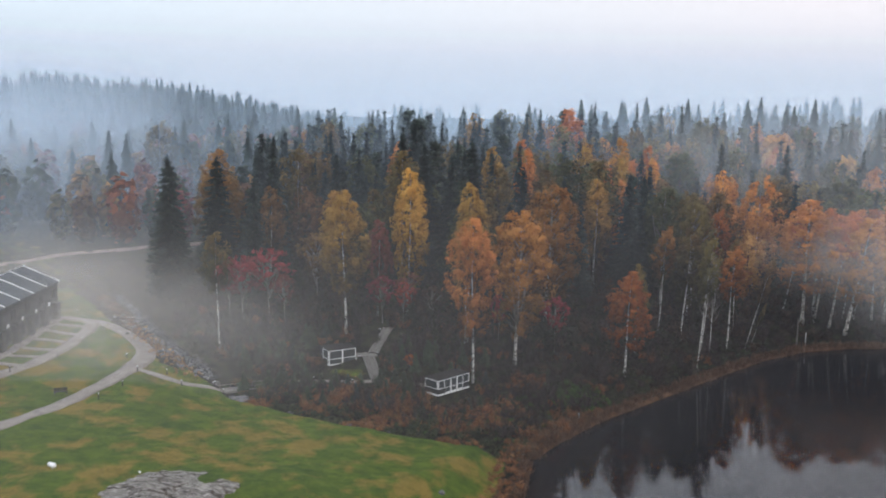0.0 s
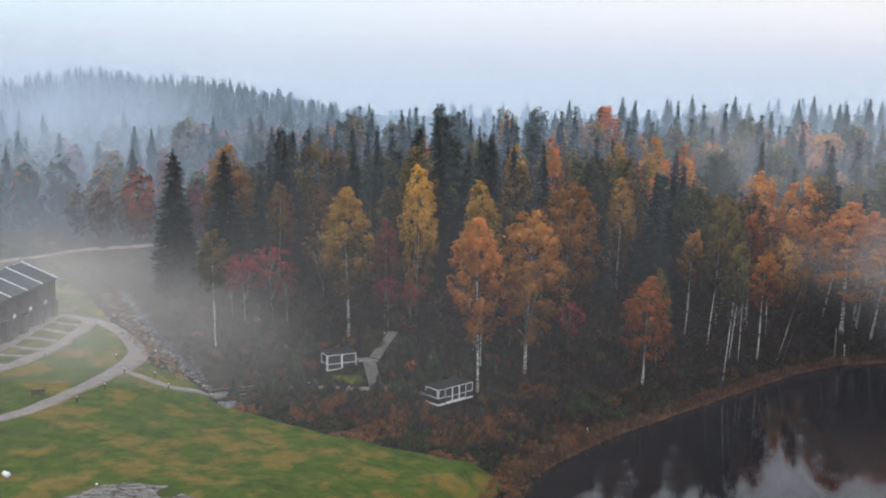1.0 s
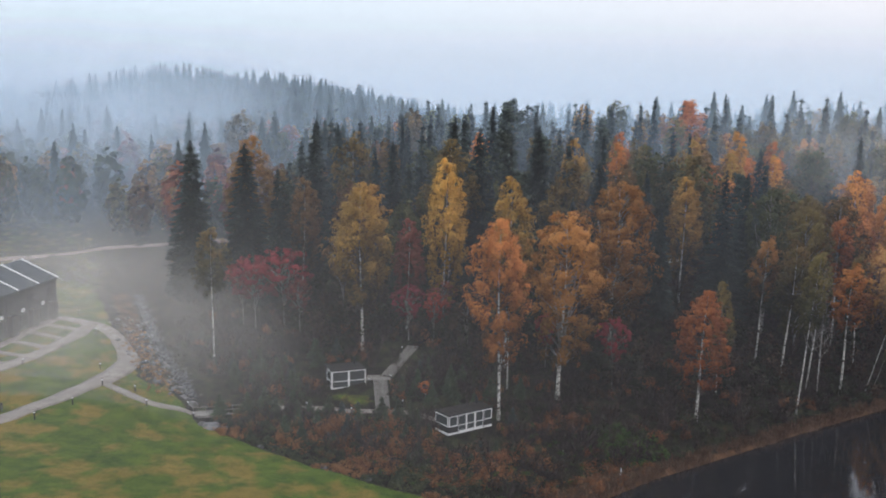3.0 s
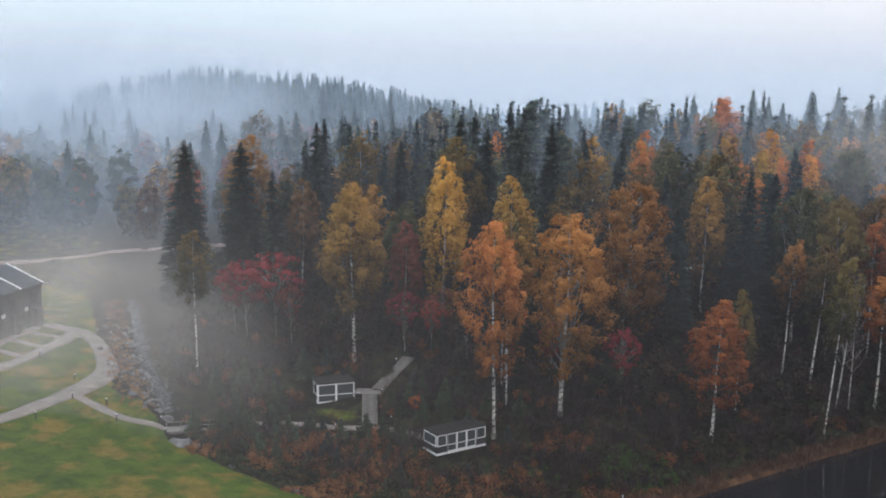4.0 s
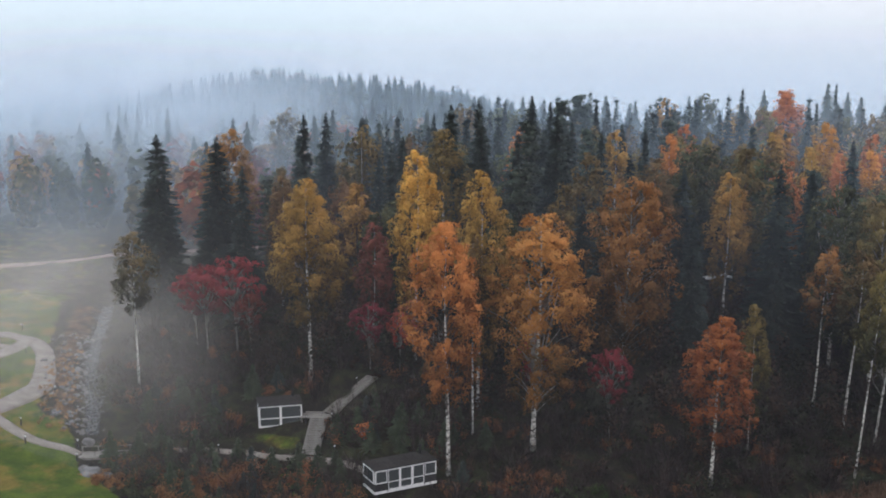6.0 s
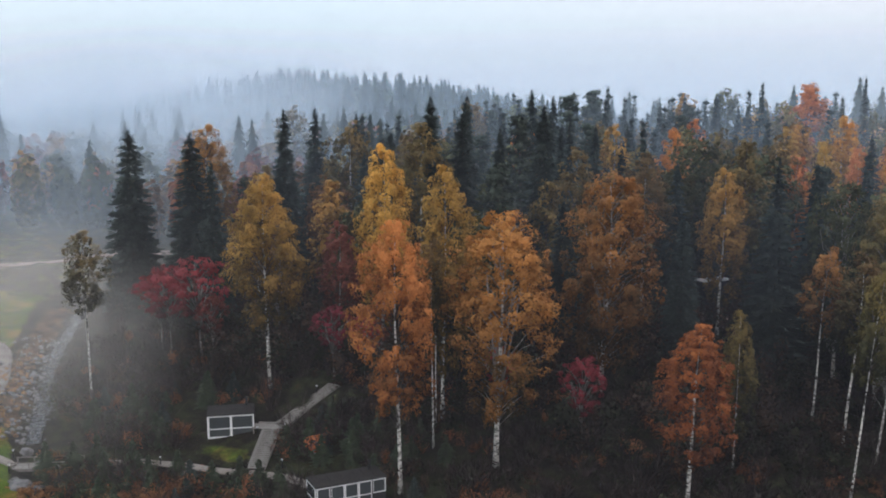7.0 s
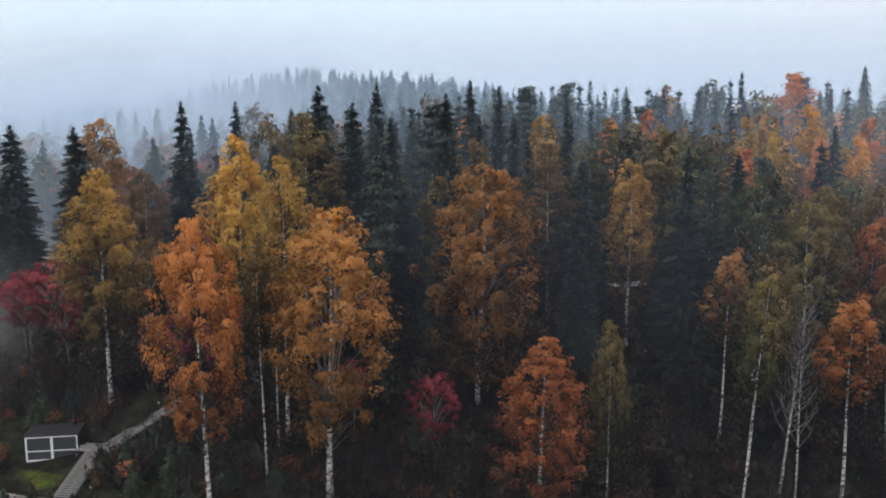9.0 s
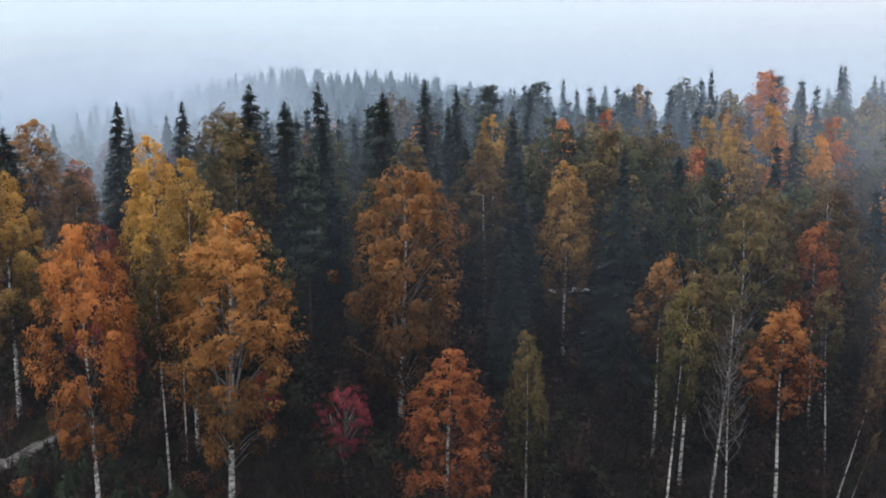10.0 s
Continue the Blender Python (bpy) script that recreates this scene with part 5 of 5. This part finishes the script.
# ---- the row house ----
row = thing("row_house", (-67.5, 116.8, 9.8), "dark grey two-storey row house with white roof verges", "house", "", 90.0)
# local x runs along the front, local y into the house
UNITS, UW, DEPTH, EAVE, RIDGE = 9, 5.1, 11.0, 6.2, 8.6
for i in range(UNITS):
    step = 0.04 * (i - UNITS)
    x0 = i * UW
    unit = part("unit_wall", box((UW - 0.004, DEPTH, EAVE + 0.6), (x0 + UW / 2, DEPTH / 2 - 0.0, (EAVE - 0.6) / 2 + step)), WALLGREY, row, "dark grey boarded wall")
    n = 17
    me_b = mesh_from(box((UW / n - 0.03, 0.03, EAVE - 0.1), (0, 0, (EAVE - 0.1) / 2)), "cladding_board", WALLGREY)
    for k in range(n):
        piece("cladding_board", me_b, unit, pose(x0 + (k + 0.5) * UW / n, -0.017, step))
    bm = bmesh.new()
    y_r = 5.6
    pts = [(-0.45, EAVE - 0.1), (y_r, RIDGE), (DEPTH + 0.4, EAVE - 0.1), (DEPTH + 0.4, EAVE + 0.1), (y_r, RIDGE + 0.22), (-0.45, EAVE + 0.1)]
    ring = [[bm.verts.new((x0 + u, py, pz + step)) for py, pz in pts] for u in (0.0, UW - 0.004)]
    for k in range(6):
        j = (k + 1) % 6
        bm.faces.new((ring[0][k], ring[0][j], ring[1][j], ring[1][k]))
    bm.faces.new(ring[0][::-1])
    bm.faces.new(ring[1])
    bmesh.ops.recalc_face_normals(bm, faces=bm.faces)
    roof = part("roof", bm, SLATE, row, "slate-grey metal roof")
    run, up = y_r + 0.45, RIDGE - EAVE + 0.12
    for k in range(1, 8):
        s = part("standing_seam", box((0.035, math.hypot(run, up), 0.05), (0, math.hypot(run, up) / 2, 0)), SLATE, roof)
        s.matrix_local = pose(x0 + k * UW / 8, -0.45, EAVE + 0.12 + step, math.degrees(math.atan2(up, run)))
    for x1 in (x0 + UW - 0.12,):
        v = part("roof_verge", box((0.22, math.hypot(run, up), 0.12), (0, math.hypot(run, up) / 2, 0)), WHITE, roof, "white roof verge")
        v.matrix_local = pose(x1, -0.47, EAVE + 0.17 + step, math.degrees(math.atan2(up, run)))
        v = part("roof_verge", box((0.22, math.hypot(run, up), 0.12), (0, -math.hypot(run, up) / 2, 0)), WHITE, roof, "white roof verge")
        v.matrix_local = pose(x1, DEPTH + 0.35, EAVE + 0.17 + step, -math.degrees(math.atan2(up, DEPTH + 0.35 - y_r)))
    # a deep porch with a white panel beside it, a door and two windows
    porch = part("porch", box((1.5, 0.9, 3.0), (x0 + 3.3, -0.48, 1.45 + step), 0.01), CHARCOAL, row, "charcoal porch box")
    part("door", box((0.95, 0.06, 2.1), (x0 + 3.3, -0.955, 1.07 + step)), BLACK, porch, "dark entrance door")
    part("wall_panel", box((0.75, 0.08, 0.55), (x0 + 1.35, -0.075, 3.05 + step), 0.01), WHITE, row, "white wall lamp panel")
    w = window(row, x0 + 3.3, 3.7 + step, 1.3, 1.5, -0.05, bar=0.06, name="upper_window", paint=CHARCOAL)
    w = window(row, x0 + 1.3, 0.6 + step, 1.4, 1.8, -0.05, bar=0.06, name="lower_window", paint=CHARCOAL)
gable = part("gable", box((0.06, 3.0, 0.04), (UNITS * UW + 0.03, 5.6, RIDGE - 0.2)), WHITE, row, "white ridge cap")

# ---- the hut in the wood, of which the pale roof shows ----
hut = thing("hut", (25.3, 194.4, ground(27.4, 196.5) - 0.4), "small dark hut with a pale flat roof among the trees", "hut", "glass-fronted cabins", 44.0)
hz = 17.4 - hut.location.z
part("wall", box((4.0, 1.5, hz), (2.8, 0.75, hz / 2)), CHARCOAL, hut, "dark boarded wall")
part("roof", box((4.4, 1.8, 0.12), (2.8, 0.75, hz + 0.07), 0.02), WHITE, hut, "pale weathered flat roof")
part("fascia", box((4.44, 0.05, 0.16), (2.8, -0.18, hz + 0.05)), WHITE, hut, "white fascia board")

# ---- lamps, bench, stones ----
def bollard(x, y):
    z = ground(x, y)
    ob = thing("bollard_lamp", (x, y, z), "short black bollard lamp with a pale head beside the path", "lamp", "bollard lamps along the paths")
    bm = bmesh.new()
    bmesh.ops.create_cone(bm, cap_ends=True, segments=10, radius1=0.075, radius2=0.065, depth=0.8, matrix=Matrix.Translation((0, 0, 0.36)))
    part("post", bm, BLACK, ob, "", True)
    bm = bmesh.new()
    bmesh.ops.create_cone(bm, cap_ends=True, segments=10, radius1=0.085, radius2=0.085, depth=0.16, matrix=Matrix.Translation((0, 0, 0.84)))
    part("lamp_glass", bm, WHITE, ob, "pale lamp glass", True)
    bm = bmesh.new()
    bmesh.ops.create_cone(bm, cap_ends=True, segments=10, radius1=0.10, radius2=0.04, depth=0.06, matrix=Matrix.Translation((0, 0, 0.95)))
    part("cap", bm, BLACK, ob, "", True)


for x, y in ((-46.4, 123.5), (-45.6, 137.0), (-41.4, 137.5), (-38.5, 134.8), (-34.5, 137.9), (-32.6, 135.4), (-57.6, 156.8), (-49.0, 142.6), (-58.0, 148.4), (-58.4, 139.7), (-64.8, 164.3), (-44.7, 146.8),
             (-14.3, 150.9), (-11.5, 151.9), (-14.7, 143.4), (-20.5, 142.8), (-11.6, 159.0), (-8.6, 146.2), (-61.6, 131.0), (-45.2, 129.4)):
    bollard(x, y)

bench = thing("bench", (-51.6, 123.8, ground(-51.6, 123.8)), "dark garden bench on the lawn by the walk", "bench", "", 25)
for k in range(4):
    part("slat", box((1.7, 0.10, 0.035), (0, -0.18 + k * 0.12, 0.44)), CHARCOAL, bench)
for k in range(3):
    part("back_slat", box((1.7, 0.03, 0.10), (0, 0.27 + k * 0.03, 0.56 + k * 0.13)), CHARCOAL, bench)
for px in (-0.75, 0.75):
    part("leg", box((0.06, 0.45, 0.44), (px, 0, 0.21)), BLACK, bench)


def ball_lamp(x, y, r):
    bm = bmesh.new()
    bmesh.ops.create_icosphere(bm, subdivisions=3, radius=r, matrix=Matrix.Translation((0, 0, r * 0.92)))
    ob = thing("ball_lamp", (x, y, ground(x, y)), "white globe lamp standing on the lawn", "lamp", "white globe lamps")
    part("globe", bm, WHITE, ob, "white globe", True)
    bm = bmesh.new()
    bmesh.ops.create_cone(bm, cap_ends=True, segments=14, radius1=r * 0.5, radius2=r * 0.42, depth=0.1, matrix=Matrix.Translation((0, 0, 0.04)))
    part("foot", bm, BLACK, ob, "", True)


ball_lamp(-42.45, 98.1, 0.26)
ball_lamp(-41.9, 97.6, 0.32)
ball_lamp(-32.6, 97.5, 0.12)


def boulder_mesh(seed, squash=0.6, rough=0.35, sub=3):
    bm = bmesh.new()
    bmesh.ops.create_icosphere(bm, subdivisions=sub, radius=1.0)
    for v in bm.verts:
        n = noise.fractal(v.co * 1.3 + Vector((seed * 7.1, seed, 0)), 1.0, 2.0, 4)
        v.co *= 1 + rough * n
        v.co.z *= squash
    return bm


def outcrop():
    """A low hump of bare bedrock with ledges and cracks."""
    n, verts = 72, []
    for j in range(n + 1):
        for i in range(n + 1):
            u, v = i / n * 2 - 1, j / n * 2 - 1
            x, y = u * 7.0, v * 7.2
            d = math.hypot(u, v) + 0.34 * noise.noise((u * 1.7, v * 1.7, 4)) + 0.08 * noise.noise((u * 6, v * 6, 2))
            ledge = noise.fractal(Vector((x * 0.5 + y * 0.25, y * 0.9, 1.0)), 1.0, 2.0, 5)
            crack = abs(noise.noise((x * 0.45 + 9, y * 0.8, 2)))
            h = 0.75 * min(1, max(0, 1 - d) * 2.2) + 0.5 * ledge * max(0, 1.05 - d) - 0.35 * max(0, 0.14 - crack) / 0.14 * max(0, 1 - d)
            h = math.floor(h * 5 + 0.4 * noise.noise((x, y, 8))) / 5 * 0.5 + h * 0.5 - (0.5 if d > 0.93 else 0)
            wx, wy = -27.6 + x, 91.6 + y
            verts.append((x, y, ground(wx, wy) - ground(-27.6, 91.6) + h))
    faces = [(j * (n + 1) + i, j * (n + 1) + i + 1, (j + 1) * (n + 1) + i + 1, (j + 1) * (n + 1) + i) for j in range(n) for i in range(n)]
    ob = new("rock_outcrop", mesh_of("rock_outcrop", verts, faces, ROCK))
    ob.location = (-27.6, 91.6, ground(-27.6, 91.6))
    tagged(ob, "bare cracked grey bedrock breaking through the lawn", "rock")


outcrop()
stone_rng = random.Random(44)
STONES = []
for i in range(5):
    me = bpy.data.meshes.new("stone")
    bm = boulder_mesh(i, 0.65, 0.3, 2)
    bm.to_mesh(me)
    bm.free()
    me.materials.append(STONE)
    STONES.append(me)


def stone(x, y, s, label, group, name="stone"):
    ob = new(name, STONES[stone_rng.randrange(5)])
    ob.matrix_world = Matrix.LocRotScale((x, y, ground(x, y) + s * 0.25), Euler((0, 0, stone_rng.uniform(0, 6.28))), (s, s * stone_rng.uniform(0.7, 1.2), s * stone_rng.uniform(0.7, 1.1)))
    tagged(ob, label, "stone", group)


for x, y, s in ((-29.5, 133.6, 1.1), (-28.4, 134.4, 0.7), (-31.0, 134.4, 0.6), (-0.4, 104.6, 0.42), (-34.8, 139.9, 0.8), (-31.8, 138.6, 0.6), (-13.5, 127.4, 0.4), (-22, 130.4, 0.5), (-8, 126.2, 0.45)):
    stone(x, y, s, "grey boulder beside the stream", "boulders by the stream", "boulder")
for _ in range(150):
    k = stone_rng.randrange(2, 5)
    (ax, ay), (bx, by) = STREAM[k], STREAM[k + 1]
    t, o = stone_rng.random(), abs(stone_rng.gauss(1.2, 2.1)) + 0.4
    d = math.hypot(bx - ax, by - ay)
    x, y = ax + (bx - ax) * t + (by - ay) / d * o, ay + (by - ay) * t - (bx - ax) / d * o
    if o < 6.0:
        stone(x, y, stone_rng.uniform(0.12, 0.42), "pale stone on the stony stream bank", "stones on the stream bank")


def stream_bed():
    """Cobbles and dark water along the brook."""
    rng = np.random.default_rng(9)
    verts, faces = [], []
    base = [(0.0, 0.0, 0.6)] + [(math.cos(a), math.sin(a), 0.0) for a in np.arange(6) * 1.047]
    for (ax, ay), (bx, by) in list(zip(STREAM, STREAM[1:]))[1:5]:
        d = math.hypot(bx - ax, by - ay)
        for _ in range(int(d * 26)):
            t, o, s = rng.uniform(), rng.normal() * 0.52, rng.uniform(0.07, 0.24)
            x, y = ax + (bx - ax) * t + (by - ay) / d * o, ay + (by - ay) * t - (bx - ax) / d * o
            z, k = ground(x, y), len(verts)
            verts += [(x + px * s * rng.uniform(0.8, 1.2), y + py * s * rng.uniform(0.8, 1.2), z + 0.16 + pz * s) for px, py, pz in base]
            faces += [(k, k + 1 + i, k + 1 + (i + 1) % 6) for i in range(6)]
    tagged(new("stream_cobbles", mesh_of("stream_cobbles", verts, faces, COBBLE)), "grey cobbles lying in the narrow brook", "stones", "", "stuff")


stream_bed()
line_ = [(x, y) for x, y in STREAM]
brook = ribbon("water_brook", line_[1:6], 1.5, WATER, 0.18, label="narrow dark brook between stones", category="stream")

# posts at the water's edge
for x, y, h, mat, label in ((67.6, 184.6, 5.4, PALE_BARK, "broken pale birch snag at the water's edge"), (69.4, 184.9, 2.4, WHITE, "white marker post at the water's edge")):
    v, f = tube([(0, 0, -0.3), (0.03, 0, h * 0.5), (0.0, 0.04, h)], [0.12, 0.10, 0.07], 7)
    ob = new("post", mesh_of("post", v, f, mat, True))
    ob.location = (x, y, ground(x, y))
    tagged(ob, label, "post")
sign = thing("marker_post", (19.5, 134.6 + 3.5, ground(19.5, 138.1)), "short white marker stake in the shore grass", "post")
part("stake", box((0.10, 0.10, 1.1), (0, 0, 0.5), 0.01), WHITE, sign)

# ---- mist: thin banks that hang in the valley ----
scene.cycles.transparent_max_bounces = 64


def mist_material(name, density, scale, colour=(0.80, 0.87, 0.94)):
    """Thin scattering mist; with scale 0 it is even, else it has soft swirls."""
    m = bpy.data.materials.new(name)
    m.use_nodes = True
    n, l = m.node_tree.nodes, m.node_tree.links
    n.clear()
    out, mix, clear = n.new("ShaderNodeOutputMaterial"), n.new("ShaderNodeMixShader"), n.new("ShaderNodeBsdfTransparent")
    both, dif, tra = n.new("ShaderNodeMixShader"), n.new("ShaderNodeBsdfDiffuse"), n.new("ShaderNodeBsdfTranslucent")
    dif.inputs[0].default_value = tra.inputs[0].default_value = rgba(colour)
    both.inputs[0].default_value = 0.15
    l.new(dif.outputs[0], both.inputs[1])
    l.new(tra.outputs[0], both.inputs[2])
    a = attribute(n, "thick")
    if scale:
        t = noise_node(n, l, scale, 2, 0.45)
        r = n.new("ShaderNodeMapRange")
        r.interpolation_type = "SMOOTHSTEP"
        r.inputs[1].default_value, r.inputs[2].default_value, r.inputs[3].default_value, r.inputs[4].default_value = 0.2, 0.8, 0.2, 1.3
        l.new(t.outputs[0], r.inputs[0])
        k = n.new("ShaderNodeMath")
        k.operation = "MULTIPLY"
        l.new(a, k.inputs[0])
        l.new(r.outputs[0], k.inputs[1])
        a = k.outputs[0]
    d = n.new("ShaderNodeMath")
    d.operation = "MULTIPLY"
    l.new(a, d.inputs[0])
    d.inputs[1].default_value = density
    l.new(d.outputs[0], mix.inputs[0])
    l.new(clear.outputs[0], mix.inputs[1])
    l.new(both.outputs[0], mix.inputs[2])
    l.new(mix.outputs[0], out.inputs[0])
    return m


def mist_sheet(mat, cx, cy, cz, wide, high, turn, label, lean=35.0, strength=1.0, fade=2):
    """A sheet of mist that leans back, thinning to nothing well inside its rim."""
    nx, nz, spare = 14, 34, 2.2
    verts, thick = [], []
    for j in range(nz + 1):
        for i in range(nx + 1):
            u, v = i / nx * 2 - 1, (j / nz * 2 - 1) * spare
            verts.append((u * wide / 2, 1.5 * math.sin(u * 5 + cy), v * high / 2))
            thick.append(strength * max(0, 1 - abs(u) ** fade) ** 1.6 * math.exp(-3.2 * v * v) * max(0, 1 - (v / spare) ** 2))
    faces = [(j * (nx + 1) + i, j * (nx + 1) + i + 1, (j + 1) * (nx + 1) + i + 1, (j + 1) * (nx + 1) + i) for j in range(nz) for i in range(nx)]
    me = mesh_of("mist", verts, faces, mat, True)
    a = me.attributes.new("thick", "FLOAT", "POINT")
    a.data.foreach_set("value", np.asarray(thick, np.float32))
    ob = new("mist", me)
    ob.matrix_world = pose(cx, cy, cz, 0, 0, turn) @ pose(0, 0, 0, -lean)
    tagged(ob, label, "mist", "", "stuff")


# blue put into the sheet colours stands in for haze of distance
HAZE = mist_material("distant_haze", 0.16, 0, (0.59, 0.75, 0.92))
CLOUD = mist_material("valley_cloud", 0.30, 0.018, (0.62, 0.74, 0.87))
BANK = mist_material("mist_bank", 0.12, 0.05, (0.95, 0.91, 0.87))
DRIFT = mist_material("drifting_mist", 0.062, 0.03, (0.92, 0.91, 0.90))
VEIL = mist_material("thin_veil", 0.0045, 0, (0.80, 0.84, 1.0))
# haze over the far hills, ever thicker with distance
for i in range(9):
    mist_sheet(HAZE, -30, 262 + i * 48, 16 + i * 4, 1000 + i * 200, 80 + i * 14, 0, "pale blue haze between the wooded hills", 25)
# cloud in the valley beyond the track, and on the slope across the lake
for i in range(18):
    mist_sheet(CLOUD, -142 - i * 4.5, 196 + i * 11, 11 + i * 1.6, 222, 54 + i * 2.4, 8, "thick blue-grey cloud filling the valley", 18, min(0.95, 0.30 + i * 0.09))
for i in range(5):
    mist_sheet(BANK, 118, 228 + i * 20, 25, 170, 58, 0, "drifting mist on the slope across the lake", 18)
for i in range(3):
    mist_sheet(BANK, 76, 184 + i * 4, 19, 40, 17, -10, "small patch of mist among the shore birches", 10, 0.9)
# thin drifts over the lawn and over the bay
for i in range(5):
    mist_sheet(DRIFT, -36 - i * 2, 48 + i * 15, 27, 116, 46, 0, "thin drift of mist above the lawn", 15, 0.4)
for i in range(4):
    mist_sheet(DRIFT, 103, 150 + i * 12, 22, 76, 40, -6, "thin drift of mist above the bay", 10, 2.4, 6)
# low mist over the stream
for i in range(12):
    mist_sheet(BANK, -48 - i * 3.5, 132 + i * 6, 11, 68, 27, 10, "low grey mist over the stream and lawn", 18, min(1.1, 0.85 + i * 0.08))
# thin lake mist west of the flight, which opens towards the wood
LAKE_MIST = mist_material("lake_mist", 0.019, 0.012, (0.96, 0.91, 0.90))
for y0, edge in ((58, 27), (70, 34), (82, 43)):
    mist_sheet(LAKE_MIST, edge - 85, y0, 34, 170, 38, 0, "thin pale mist drifting over lawn and lake", 5, 1.0, 10)
# a thin veil through the whole wood
for i in range(4):
    mist_sheet(VEIL, 10, 116 + i * 20, 20, 420, 60, 0, "thin blue veil of moisture in the air", 15)
# blue-tinted sheets for the moist haze between the crowns
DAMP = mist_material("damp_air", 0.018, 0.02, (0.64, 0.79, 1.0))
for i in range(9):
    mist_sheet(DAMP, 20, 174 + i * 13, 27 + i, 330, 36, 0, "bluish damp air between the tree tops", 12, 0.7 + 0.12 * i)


def sky_rim():
    """A glowing ring added as backdrop: bright haze where land and sky melt together."""
    m = bpy.data.materials.new("glowing_haze_backdrop")
    m.use_nodes = True
    n, l = m.node_tree.nodes, m.node_tree.links
    n.clear()
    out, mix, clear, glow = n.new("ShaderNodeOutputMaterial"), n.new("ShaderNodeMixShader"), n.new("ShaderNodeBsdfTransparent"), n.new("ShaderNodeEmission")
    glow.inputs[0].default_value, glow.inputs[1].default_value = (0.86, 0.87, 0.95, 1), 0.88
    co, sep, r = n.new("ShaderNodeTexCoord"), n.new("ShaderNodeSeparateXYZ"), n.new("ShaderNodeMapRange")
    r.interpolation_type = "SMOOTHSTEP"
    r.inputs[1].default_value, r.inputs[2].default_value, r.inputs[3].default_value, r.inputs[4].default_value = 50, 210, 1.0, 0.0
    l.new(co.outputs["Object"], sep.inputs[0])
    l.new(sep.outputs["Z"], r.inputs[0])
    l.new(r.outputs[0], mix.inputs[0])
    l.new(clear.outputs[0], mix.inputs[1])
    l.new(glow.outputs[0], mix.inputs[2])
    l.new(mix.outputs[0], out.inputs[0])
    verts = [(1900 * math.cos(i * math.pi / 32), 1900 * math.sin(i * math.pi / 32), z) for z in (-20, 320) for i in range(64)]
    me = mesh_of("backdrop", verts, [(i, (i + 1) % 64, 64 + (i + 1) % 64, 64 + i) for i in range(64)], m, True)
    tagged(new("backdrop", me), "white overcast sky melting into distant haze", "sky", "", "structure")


sky_rim()
